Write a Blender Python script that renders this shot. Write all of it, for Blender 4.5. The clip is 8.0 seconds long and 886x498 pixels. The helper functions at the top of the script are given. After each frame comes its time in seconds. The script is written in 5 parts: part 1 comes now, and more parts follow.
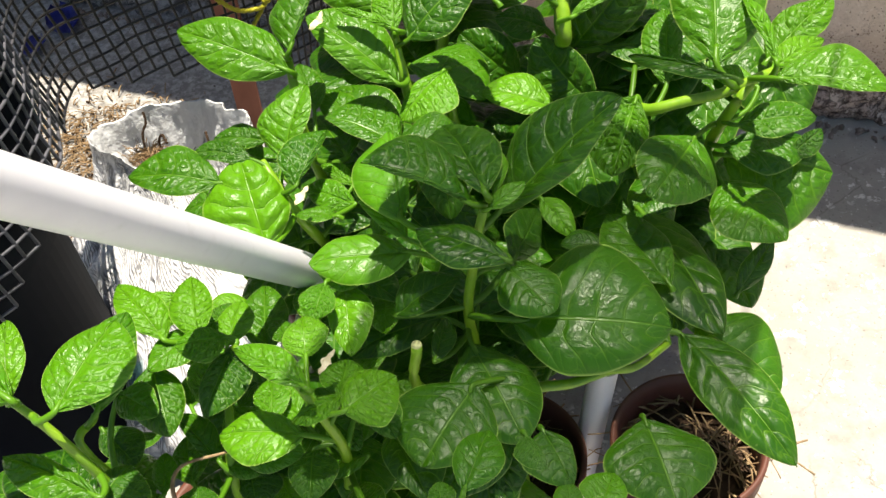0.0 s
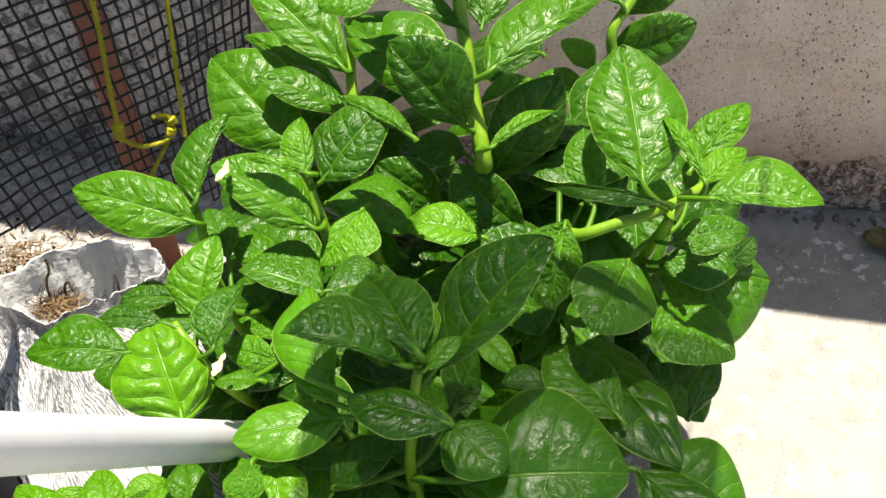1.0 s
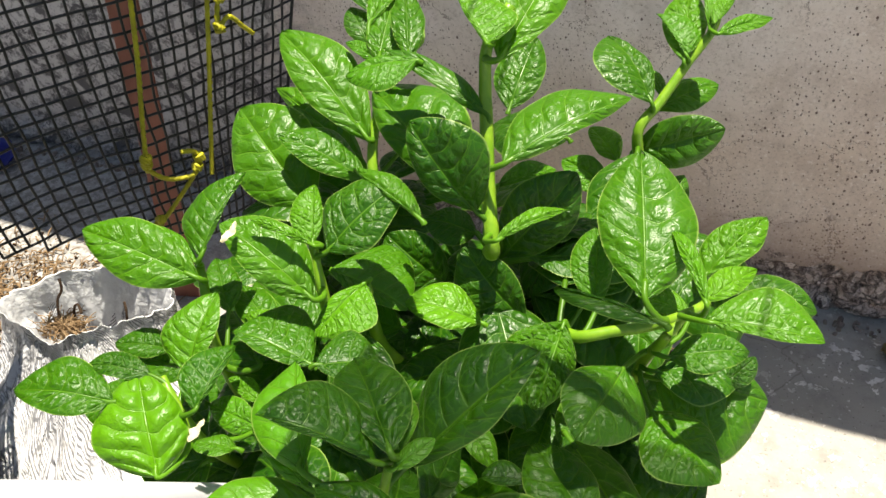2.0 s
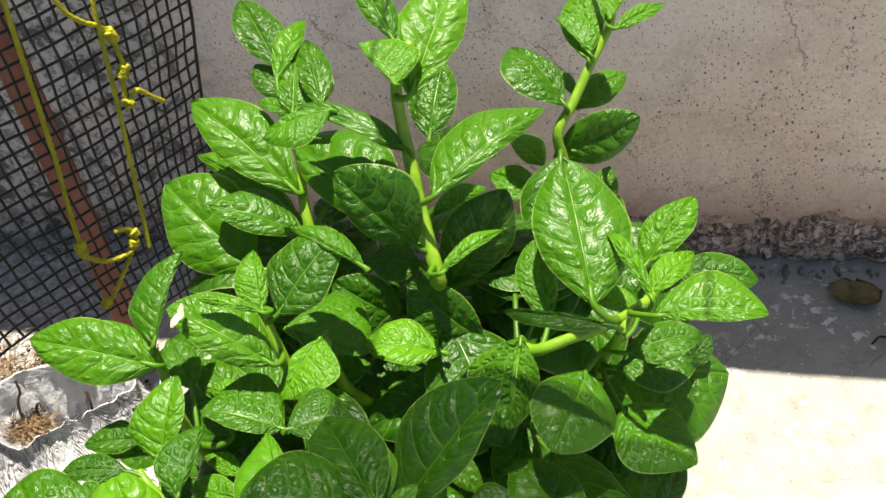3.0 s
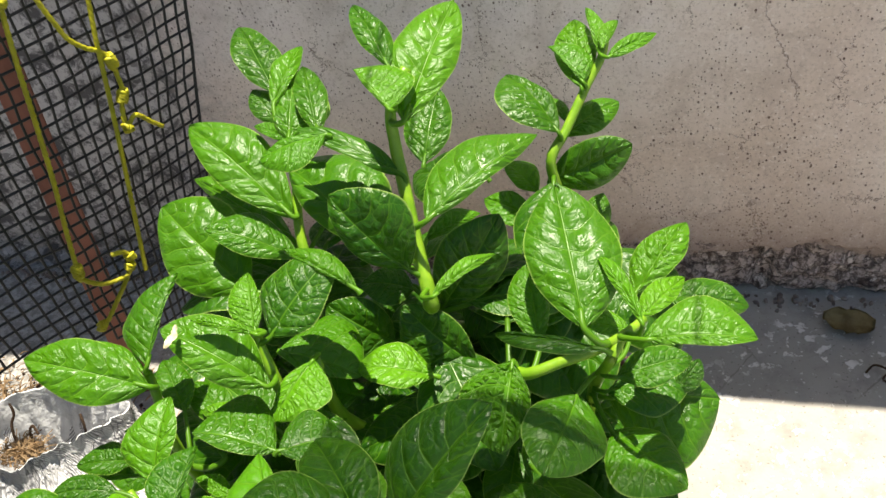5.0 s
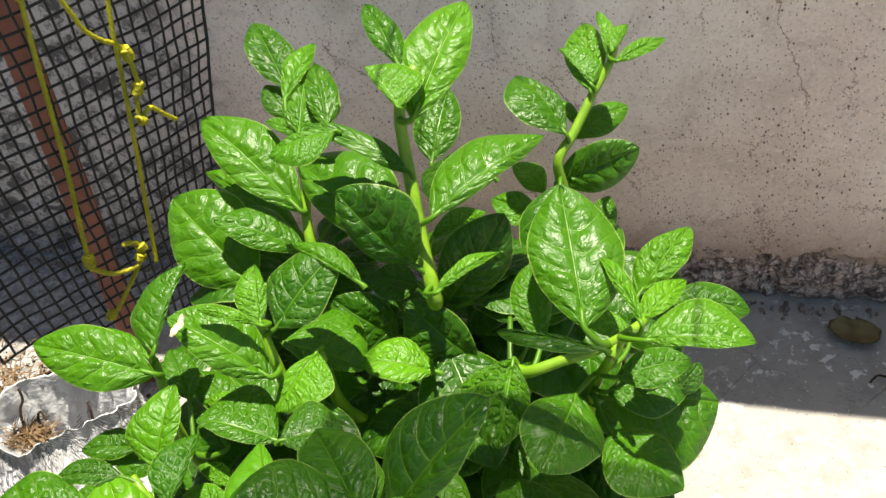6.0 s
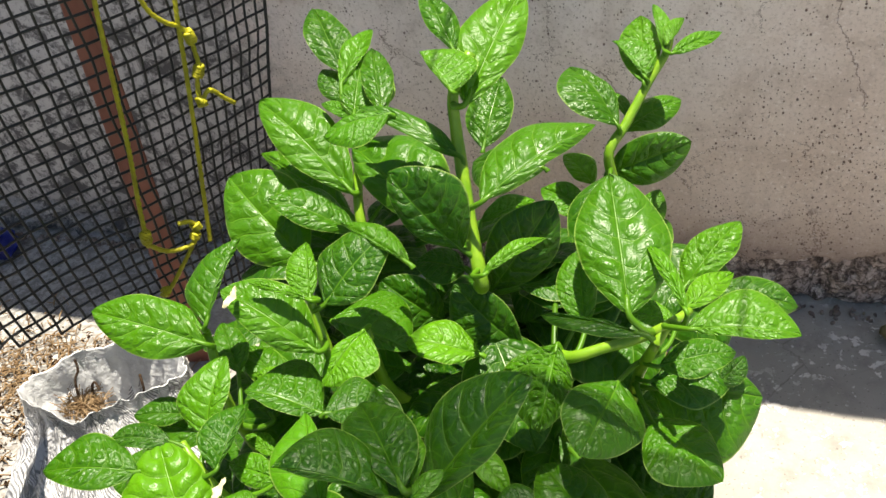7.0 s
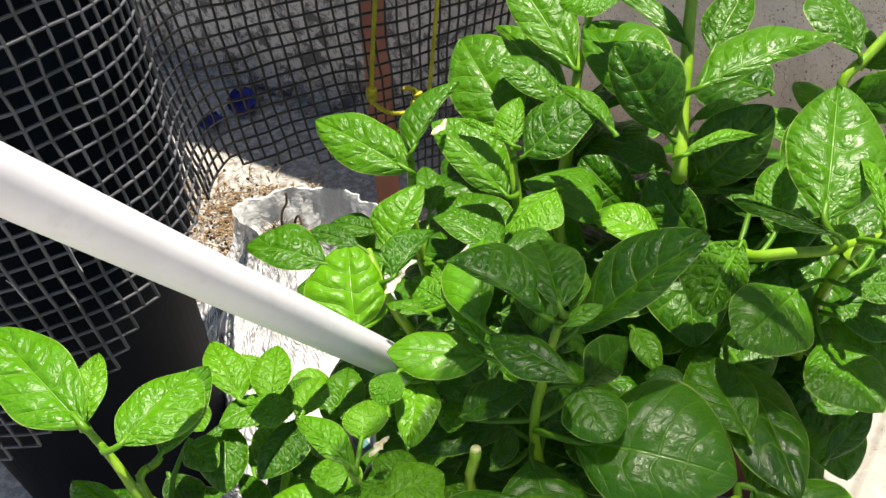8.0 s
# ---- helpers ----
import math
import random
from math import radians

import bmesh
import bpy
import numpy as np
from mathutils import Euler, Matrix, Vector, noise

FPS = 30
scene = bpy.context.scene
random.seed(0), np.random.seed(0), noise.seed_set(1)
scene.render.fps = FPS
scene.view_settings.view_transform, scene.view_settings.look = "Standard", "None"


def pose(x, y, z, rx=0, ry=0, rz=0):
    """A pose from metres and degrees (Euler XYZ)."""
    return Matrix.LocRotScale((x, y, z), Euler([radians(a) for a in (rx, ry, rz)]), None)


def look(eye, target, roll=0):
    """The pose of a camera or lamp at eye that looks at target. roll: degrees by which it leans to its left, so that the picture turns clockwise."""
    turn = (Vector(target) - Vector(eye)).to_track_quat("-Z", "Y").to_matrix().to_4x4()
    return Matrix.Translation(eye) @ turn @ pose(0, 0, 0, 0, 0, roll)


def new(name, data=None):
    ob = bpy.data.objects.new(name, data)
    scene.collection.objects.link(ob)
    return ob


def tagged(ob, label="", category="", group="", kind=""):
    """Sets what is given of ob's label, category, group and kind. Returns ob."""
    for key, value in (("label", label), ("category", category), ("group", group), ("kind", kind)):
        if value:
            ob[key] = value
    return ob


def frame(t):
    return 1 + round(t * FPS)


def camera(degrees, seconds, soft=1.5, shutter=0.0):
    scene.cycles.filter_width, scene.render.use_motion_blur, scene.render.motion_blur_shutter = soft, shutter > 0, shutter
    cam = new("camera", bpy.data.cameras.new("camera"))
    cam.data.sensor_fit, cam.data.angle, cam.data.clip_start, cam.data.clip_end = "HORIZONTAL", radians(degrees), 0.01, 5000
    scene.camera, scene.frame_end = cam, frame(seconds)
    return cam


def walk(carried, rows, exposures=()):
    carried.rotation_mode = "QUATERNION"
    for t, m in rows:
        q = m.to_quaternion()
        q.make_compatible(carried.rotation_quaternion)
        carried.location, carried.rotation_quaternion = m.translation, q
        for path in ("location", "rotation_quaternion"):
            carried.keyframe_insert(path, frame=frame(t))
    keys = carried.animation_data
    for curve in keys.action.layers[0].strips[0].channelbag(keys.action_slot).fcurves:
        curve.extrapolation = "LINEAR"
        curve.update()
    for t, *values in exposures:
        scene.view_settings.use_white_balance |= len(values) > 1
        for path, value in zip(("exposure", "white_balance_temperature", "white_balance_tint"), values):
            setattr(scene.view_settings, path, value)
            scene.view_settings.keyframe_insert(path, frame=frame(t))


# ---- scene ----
EXPOSURES = [(0.0, 0.99, 7200, 7), (8.0, 1.01, 7200, 7)]
cam = camera(51.0, 8.0)
PATH = [
    (0, (0.2220, 0.3238, 1.0446), (-0.1119, 0.8894, 0.2906), -11.27),
    (0.3, (0.206, 0.362, 1.050), (-0.378, 1.598, -0.409), -12.0),
    (0.5, (0.2078, 0.3688, 1.0634), (-0.0813, 0.9975, 0.3415), -12.58),
    (1, (0.1986, 0.3881, 1.0449), (-0.0765, 1.0412, 0.3394), -10.59),
    (1.2, (0.195, 0.385, 1.045), (-0.358, 1.713, -0.345), -7.8),
    (1.5, (0.1948, 0.3807, 1.0468), (-0.1066, 1.0458, 0.3635), -3.86),
    (1.8, (0.2089, 0.4094, 1.0669), (-0.1122, 1.0642, 0.3827), -4.32),
    (2, (0.2158, 0.4281, 1.0718), (-0.0977, 1.0922, 0.3931), -5.46),
    (2.2, (0.2214, 0.4403, 1.0738), (-0.0841, 1.1081, 0.3950), -8.42),
    (3.3, (0.2221, 0.4439, 1.1043), (-0.0385, 1.1252, 0.4203), -14.29),
    (3.5, (0.2183, 0.4492, 1.1002), (-0.0429, 1.1344, 0.4204), -14.47),
    (4, (0.2173, 0.4409, 1.1079), (-0.0420, 1.1363, 0.4377), -13.99),
    (4.5, (0.2223, 0.4394, 1.0998), (-0.0363, 1.1394, 0.4340), -13.31),
    (6, (0.2379, 0.4280, 1.1026), (-0.0389, 1.1275, 0.4437), -11.92),
    (6.5, (0.2389, 0.4334, 1.1031), (-0.0464, 1.1309, 0.4458), -11.91),
    (7, (0.2416, 0.4107, 1.0996), (-0.0838, 1.0965, 0.4486), -12.37),
    (7.3, (0.2541, 0.3902, 1.0884), (-0.1307, 1.0476, 0.4405), -13.34),
    (7.5, (0.2616, 0.3824, 1.0735), (-0.1542, 1.0186, 0.4237), -13.55),
    (7.6, (0.2665, 0.3640, 1.0738), (-0.1681, 0.9870, 0.4234), -12.96),
    (7.7, (0.2711, 0.3475, 1.0669), (-0.1873, 0.9564, 0.4195), -12.26),
    (8, (0.2734, 0.3295, 1.0451), (-0.2300, 0.9039, 0.3996), -9.66),
]
walk(cam, [(t, look(eye, target, roll)) for t, eye, target, roll in PATH], EXPOSURES)

# World: clear midday sky, sun high and slightly behind the wall
SUN_DIR = Vector((0.06, 0.16, 1.0)).normalized()
world = bpy.data.worlds.new("sky")
scene.world = world
world.use_nodes = True
wn = world.node_tree.nodes
sky = wn.new("ShaderNodeTexSky")
sky.sky_type, sky.sun_disc = "NISHITA", False
sky.sun_elevation = math.asin(SUN_DIR.z)
sky.sun_rotation = math.atan2(SUN_DIR.x, SUN_DIR.y)
world.node_tree.links.new(sky.outputs["Color"], wn["Background"].inputs["Color"])
wn["Background"].inputs["Strength"].default_value = 0.064
sun = new("sun", bpy.data.lights.new("sun", "SUN"))
sun.data.energy, sun.data.angle, sun.data.color = 5.0, radians(0.55), (1.0, 0.95, 0.87)
sun.matrix_world = look(SUN_DIR * 5, (0, 0, 0))


# ---- materials ----
class Mat:
    """A small builder for node materials."""

    def __init__(self, name):
        self.mat = bpy.data.materials.new(name)
        self.mat.use_nodes = True
        self.t = self.mat.node_tree
        self.bsdf = self.t.nodes["Principled BSDF"]
        self.out = self.t.nodes["Material Output"]

    def node(self, kind):
        return self.t.nodes.new("ShaderNode" + kind)

    def put(self, socket, value):
        if isinstance(value, bpy.types.NodeSocket):
            self.t.links.new(value, socket)
        else:
            socket.default_value = value

    def math(self, op, a, b=0.0, clamp=False):
        n = self.node("Math")
        n.operation, n.use_clamp = op, clamp
        self.put(n.inputs[0], a)
        self.put(n.inputs[1], b)
        return n.outputs[0]

    def mix(self, fac, a, b, blend="MIX"):
        n = self.node("Mix")
        n.data_type, n.blend_type = "RGBA", blend
        self.put(n.inputs[0], fac)
        self.put(n.inputs[6], (*a, 1) if isinstance(a, tuple) else a)
        self.put(n.inputs[7], (*b, 1) if isinstance(b, tuple) else b)
        return n.outputs[2]

    def ramp(self, fac, lo, hi):
        n = self.node("MapRange")
        n.interpolation_type = "SMOOTHSTEP"
        self.put(n.inputs[0], fac)
        n.inputs[1].default_value, n.inputs[2].default_value = lo, hi
        return n.outputs[0]

    def coords(self, kind="Object", scale=(1, 1, 1)):
        n = self.node("Mapping")
        n.inputs["Scale"].default_value = scale
        self.t.links.new(self.node("TexCoord").outputs[kind], n.inputs[0])
        return n.outputs[0]

    def noise(self, vec, scale, detail=4.0, rough=0.55, dist=0.0):
        n = self.node("TexNoise")
        self.put(n.inputs["Vector"], vec)
        n.inputs["Scale"].default_value, n.inputs["Detail"].default_value = scale, detail
        n.inputs["Roughness"].default_value, n.inputs["Distortion"].default_value = rough, dist
        return n.outputs["Fac"]

    def voronoi(self, vec, scale, feature="F1"):
        n = self.node("TexVoronoi")
        n.feature = feature
        self.put(n.inputs["Vector"], vec)
        n.inputs["Scale"].default_value = scale
        return n.outputs["Distance"]

    def bump(self, height, strength, distance):
        n = self.node("Bump")
        n.inputs["Strength"].default_value, n.inputs["Distance"].default_value = strength, distance
        self.put(n.inputs["Height"], height)
        return n.outputs[0]

    def done(self, color, rough, normal=None, metal=0.0, spec=0.5):
        self.put(self.bsdf.inputs["Base Color"], (*color, 1) if isinstance(color, tuple) else color)
        self.put(self.bsdf.inputs["Roughness"], rough)
        self.put(self.bsdf.inputs["Metallic"], metal)
        self.put(self.bsdf.inputs["Specular IOR Level"], spec)
        if normal is not None:
            self.put(self.bsdf.inputs["Normal"], normal)
        return self.mat


def leaf_material():
    """Glossy fleshy blade: sunken veins, blisters between them, a pale rim."""
    m = Mat("spinach_leaf")
    uv = m.node("SeparateXYZ")
    m.t.links.new(m.node("TexCoord").outputs["UV"], uv.inputs[0])
    side = m.math("MULTIPLY", m.math("ABSOLUTE", m.math("SUBTRACT", uv.outputs[0], 0.5)), 2.0)
    obj = m.coords("Object")

    def attribute(name, out="Fac"):
        n = m.node("Attribute")
        n.attribute_name = name
        return n.outputs[out]

    rnd = m.node("ObjectInfo").outputs["Random"]
    young, puck = attribute("young"), attribute("pucker")
    net = m.node("SeparateXYZ")
    m.t.links.new(attribute("net", "Vector"), net.inputs[0])
    fr = m.math("FRACT", net.outputs[0])
    near = m.math("SUBTRACT", 0.5, m.math("ABSOLUTE", m.math("SUBTRACT", fr, 0.5)))
    fade = m.math("SUBTRACT", 1.0, m.ramp(side, 0.60, 0.95))
    lateral = m.math("MULTIPLY", m.math("SUBTRACT", 1.0, m.ramp(near, 0.010, 0.060)), fade)
    trough = m.ramp(near, 0.0, 0.20)
    midrib = m.math("SUBTRACT", 1.0, m.ramp(side, 0.010, 0.040))
    veins = m.math("MAXIMUM", midrib, m.math("MULTIPLY", lateral, 0.55))

    warp = m.node("VectorMath")
    warp.operation = "MULTIPLY_ADD"
    wob = m.node("TexNoise")
    m.put(wob.inputs["Vector"], obj)
    wob.inputs["Scale"].default_value = 70
    m.put(warp.inputs[0], wob.outputs["Color"])
    warp.inputs[1].default_value = (0.55, 0.55, 0.0)
    flat = m.node("CombineXYZ")
    m.put(flat.inputs[0], net.outputs[2])
    m.put(flat.inputs[1], net.outputs[1])
    m.put(warp.inputs[2], flat.outputs[0])

    def blisters(scale, width):
        v = m.node("TexVoronoi")
        v.voronoi_dimensions, v.feature = "2D", "DISTANCE_TO_EDGE"
        m.put(v.inputs["Vector"], warp.outputs[0])
        v.inputs["Scale"].default_value = scale
        return m.ramp(v.outputs["Distance"], 0.0, width)

    cell, small = blisters(1.75, 0.42), blisters(6.0, 0.50)
    cell = m.math("MULTIPLY", cell, trough)
    inner = m.ramp(side, 0.02, 0.14)
    patch = m.ramp(m.noise(obj, 46, 2), 0.30, 0.68)

    # dark to pale leaf tone by age, with shade and sunlight put in too
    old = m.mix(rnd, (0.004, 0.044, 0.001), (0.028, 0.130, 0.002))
    fresh_lit = m.mix(rnd, (0.078, 0.270, 0.005), (0.132, 0.36, 0.007))
    blade = m.mix(young, old, fresh_lit)
    tint = m.ramp(m.noise(obj, 30, 3), 0.35, 0.7)
    blade = m.mix(m.math("MULTIPLY", tint, 0.5), blade, m.mix(0.55, blade, (0.075, 0.225, 0.006)))
    # crease shade between the blisters, painted into the blade colour
    groove_shade = m.math("MULTIPLY", m.math("SUBTRACT", 1.0, cell), inner)
    blade = m.mix(m.math("MULTIPLY", groove_shade, 0.30), blade, m.mix(0.6, blade, (0.006, 0.05, 0.002)))
    thread = m.math("MULTIPLY", m.math("SUBTRACT", 1.0, m.ramp(cell, 0.0, 0.07)), inner)
    blade = m.mix(m.math("MULTIPLY", thread, 0.22), blade, (0.13, 0.29, 0.02))
    blade = m.mix(m.math("MULTIPLY", veins, 0.50), blade, (0.13, 0.30, 0.018))
    blade = m.mix(m.math("MULTIPLY", m.ramp(side, 0.955, 1.0), 0.8), blade, (0.30, 0.44, 0.10))
    specks = m.math("MULTIPLY", m.ramp(m.noise(obj, 240, 1), 0.73, 0.77), patch)
    blade = m.mix(m.math("MULTIPLY", specks, 0.35), blade, (0.22, 0.34, 0.10))

    lift = m.math("MULTIPLY", m.math("ADD", 0.35, m.math("MULTIPLY", patch, 0.65)), puck)
    height = m.math("MULTIPLY", m.math("MULTIPLY", cell, lift), 0.0016)
    height = m.math("ADD", height, m.math("MULTIPLY", m.math("MULTIPLY", small, m.math("ADD", 0.08, m.math("MULTIPLY", lift, 0.9))), 0.00036))
    height = m.math("MULTIPLY", height, inner)
    height = m.math("ADD", height, m.math("MULTIPLY", veins, -0.0007))
    height = m.math("ADD", height, m.math("MULTIPLY", m.noise(obj, 420, 2), 0.00012))
    nrm = m.bump(height, 1.0, 1.0)
    gloss = m.math("ADD", 0.33, m.math("MULTIPLY", m.ramp(m.noise(obj, 24, 3), 0.3, 0.7), 0.12))
    m.done(blade, gloss, nrm, spec=0.42)
    tr = m.node("BsdfTranslucent")
    m.put(tr.inputs["Color"], m.mix(0.5, blade, (0.15, 0.46, 0.004)))
    m.put(tr.inputs["Normal"], nrm)
    mx = m.node("MixShader")
    mx.inputs[0].default_value = 0.23
    m.t.links.new(m.bsdf.outputs[0], mx.inputs[1])
    m.t.links.new(tr.outputs[0], mx.inputs[2])
    m.t.links.new(mx.outputs[0], m.out.inputs[0])
    return m.mat


def stem_material():
    m = Mat("spinach_stem")
    o = m.coords("Object", (1, 1, 0.25))
    c = m.mix(m.ramp(m.noise(o, 90, 3), 0.3, 0.75), (0.13, 0.29, 0.012), (0.22, 0.38, 0.022))
    return m.done(c, 0.38, m.bump(m.noise(o, 300, 2), 0.3, 0.001))


def plaster_material():
    m = Mat("grey_plaster")
    o = m.coords("Object")
    big = m.noise(o, 2.2, 5, 0.6)
    mid = m.noise(o, 14, 5, 0.65, 0.4)
    sep = m.node("SeparateXYZ")
    m.t.links.new(m.node("TexCoord").outputs["Object"], sep.inputs[0])
    x, z = sep.outputs[0], sep.outputs[2]

    def pits(scale, size, many):
        """Small dark holes, one to a cell, in as many cells as the mask lets through."""
        v = m.node("TexVoronoi")
        m.put(v.inputs["Vector"], m.coords("Object", (1, 0.4, 0.75)))
        v.inputs["Scale"].default_value = scale
        hole = m.math("SUBTRACT", 1.0, m.ramp(v.outputs["Distance"], size * 0.55, size))
        pick = m.node("SeparateColor")
        m.put(pick.inputs[0], v.outputs["Color"])
        return m.math("MULTIPLY", hole, m.math("LESS_THAN", pick.outputs[0], many))

    low = m.math("SUBTRACT", 1.0, m.ramp(z, 0.12, 0.62))
    patchy = m.ramp(m.noise(o, 5, 4, 0.7), 0.34, 0.66)
    fine = pits(240, 0.30, m.math("ADD", 0.16, m.math("MULTIPLY", patchy, m.math("ADD", 0.24, m.math("MULTIPLY", low, 0.42)))))
    coarse = pits(120, 0.24, m.math("ADD", 0.05, m.math("MULTIPLY", patchy, m.math("ADD", 0.10, m.math("MULTIPLY", low, 0.30)))))
    c = m.mix(m.ramp(big, 0.3, 0.72), (0.70, 0.58, 0.515), (0.82, 0.72, 0.665))
    warm = m.math("MULTIPLY", m.ramp(m.noise(o, 4.5, 4, 0.6), 0.30, 0.6), low)
    c = m.mix(m.math("MULTIPLY", warm, 0.6), c, (0.56, 0.42, 0.33))
    # paler, colder tone on the upper part: brighter light painted into the plaster
    lit_tone = m.math("MULTIPLY", m.ramp(m.math("ADD", z, m.math("MULTIPLY", big, 0.25)), 0.30, 0.62), m.math("SUBTRACT", 1.0, m.ramp(m.math("ADD", x, m.math("MULTIPLY", mid, 0.3)), 0.10, 0.55)))
    c = m.mix(m.math("MULTIPLY", lit_tone, 0.85), c, (0.90, 0.83, 0.83))
    c = m.mix(m.math("MULTIPLY", m.ramp(mid, 0.45, 0.75), 0.40), c, (0.43, 0.345, 0.31))
    warp = m.node("VectorMath")
    warp.operation = "MULTIPLY_ADD"
    m.put(warp.inputs[0], m.noise(o, 26, 5, 0.65))
    warp.inputs[1].default_value = (0.11, 0.0, -0.09)
    m.put(warp.inputs[2], m.coords("Object", (1, 0.2, 0.7)))
    crack = m.math("SUBTRACT", 1.0, m.ramp(m.voronoi(warp.outputs[0], 8.5, "DISTANCE_TO_EDGE"), 0.002, 0.014))
    crack = m.math("MULTIPLY", crack, m.ramp(m.noise(o, 6, 3), 0.46, 0.56))
    c = m.mix(m.math("MULTIPLY", crack, 0.70), c, (0.16, 0.10, 0.085))
    grain = m.noise(o, 230, 4, 0.7)
    c = m.mix(m.math("MULTIPLY", m.ramp(grain, 0.48, 0.70), 0.38), c, (0.30, 0.225, 0.195))
    c = m.mix(m.math("MULTIPLY", m.ramp(m.noise(o, 170, 3, 0.6), 0.56, 0.70), 0.40), c, (0.90, 0.83, 0.80))
    c = m.mix(m.math("MULTIPLY", fine, 0.75), c, (0.15, 0.085, 0.07))
    c = m.mix(m.math("MULTIPLY", coarse, 0.85), c, (0.11, 0.06, 0.05))
    streak = m.ramp(m.noise(m.coords("Object", (1, 1, 0.05)), 16, 3), 0.56, 0.75)
    c = m.mix(m.math("MULTIPLY", streak, 0.28), c, (0.24, 0.18, 0.15))
    # damp, crumbling foot of the wall
    rag = m.math("ADD", m.math("MULTIPLY", m.math("SUBTRACT", mid, 0.5), 0.16), m.math("MULTIPLY", m.math("SUBTRACT", m.noise(o, 45, 5, 0.7), 0.5), 0.07))
    ragged = m.math("ADD", z, rag)
    stain = m.math("SUBTRACT", 1.0, m.ramp(ragged, 0.085, 0.19))
    c = m.mix(m.math("MULTIPLY", stain, 0.55), c, (0.24, 0.15, 0.12))
    damp = m.math("SUBTRACT", 1.0, m.ramp(ragged, 0.080, 0.100))
    foot = m.mix(m.ramp(m.noise(o, 60, 8, 0.8), 0.40, 0.58), (0.10, 0.068, 0.060), (0.62, 0.49, 0.44))
    foot = m.mix(m.ramp(m.noise(o, 40, 6, 0.75), 0.56, 0.60), foot, (0.78, 0.67, 0.62))
    shards = m.node("VectorMath")
    shards.operation = "MULTIPLY_ADD"
    m.put(shards.inputs[0], m.noise(o, 40, 5, 0.7))
    shards.inputs[1].default_value = (0.05, 0.0, 0.05)
    m.put(shards.inputs[2], m.coords("Object", (1, 0.3, 1.6)))
    split = m.math("SUBTRACT", 1.0, m.ramp(m.voronoi(shards.outputs[0], 42, "DISTANCE_TO_EDGE"), 0.02, 0.10))
    foot = m.mix(m.math("MULTIPLY", split, 0.65), foot, (0.03, 0.02, 0.018))
    c = m.mix(m.math("MULTIPLY", damp, 0.9), c, foot)
    # wall greyer and darker towards the left, with dark mildew blotches behind the net
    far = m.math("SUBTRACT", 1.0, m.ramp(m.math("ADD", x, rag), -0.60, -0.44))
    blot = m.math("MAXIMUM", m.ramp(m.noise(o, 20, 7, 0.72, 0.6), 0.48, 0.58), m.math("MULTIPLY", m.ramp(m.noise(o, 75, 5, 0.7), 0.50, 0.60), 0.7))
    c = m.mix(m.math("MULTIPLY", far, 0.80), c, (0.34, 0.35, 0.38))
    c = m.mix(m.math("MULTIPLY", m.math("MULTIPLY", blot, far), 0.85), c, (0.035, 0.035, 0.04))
    h = m.math("SUBTRACT", m.math("SUBTRACT", m.math("MULTIPLY", m.noise(o, 60, 7, 0.75), 0.8), m.math("MULTIPLY", m.math("MULTIPLY", split, damp), 1.5)), m.math("MULTIPLY", m.math("MAXIMUM", fine, coarse), 0.8))
    return m.done(c, 0.93, m.bump(h, 0.6, 0.004), spec=0.2)


def cement_material():
    m = Mat("cement_floor")
    o = m.coords("Object")
    big, mid = m.noise(o, 3.5, 5), m.noise(o, 22, 6, 0.65)
    c = m.mix(m.ramp(big, 0.3, 0.7), (0.33, 0.318, 0.295), (0.415, 0.395, 0.365))
    c = m.mix(m.math("MULTIPLY", m.ramp(mid, 0.45, 0.72), 0.75), c, (0.25, 0.235, 0.22))
    flaky = m.ramp(m.noise(o, 9, 3, 0.6), 0.46, 0.60)
    chips = m.math("MULTIPLY", m.ramp(m.noise(o, 48, 5, 0.62), 0.565, 0.59), m.math("MULTIPLY", flaky, 0.85))
    chips = m.math("MAXIMUM", chips, m.math("MULTIPLY", m.ramp(m.noise(o, 110, 3, 0.6), 0.66, 0.68), 0.7))
    c = m.mix(chips, c, (0.78, 0.76, 0.74))
    warp = m.node("VectorMath")
    warp.operation = "MULTIPLY_ADD"
    m.put(warp.inputs[0], mid)
    warp.inputs[1].default_value = (0.05, 0.05, 0)
    m.put(warp.inputs[2], o)
    crack = m.math("SUBTRACT", 1.0, m.ramp(m.voronoi(warp.outputs[0], 6.0, "DISTANCE_TO_EDGE"), 0.0, 0.012))
    c = m.mix(m.math("MULTIPLY", m.math("MULTIPLY", crack, m.ramp(m.noise(o, 4, 2), 0.48, 0.6)), 0.6), c, (0.16, 0.14, 0.12))
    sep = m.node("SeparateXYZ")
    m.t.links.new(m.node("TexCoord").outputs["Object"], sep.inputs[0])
    # darker left floor: dirt, with the shade behind the net put into the colour
    dirt_shade = m.math("SUBTRACT", 1.0, m.ramp(m.math("ADD", sep.outputs[0], m.math("MULTIPLY", mid, 0.3)), -0.62, -0.38))
    c = m.mix(m.math("MULTIPLY", dirt_shade, 0.55), c, m.mix(m.ramp(m.noise(o, 60, 5, 0.7), 0.42, 0.60), (0.15, 0.14, 0.135), (0.48, 0.46, 0.45)))
    specks = m.math("GREATER_THAN", m.noise(o, 190, 1), 0.70)
    c = m.mix(m.math("MULTIPLY", specks, 0.5), c, (0.12, 0.10, 0.09))
    return m.done(c, 0.88, m.bump(m.math("ADD", m.noise(o, 90, 6, 0.7), chips), 0.5, 0.003), spec=0.25)


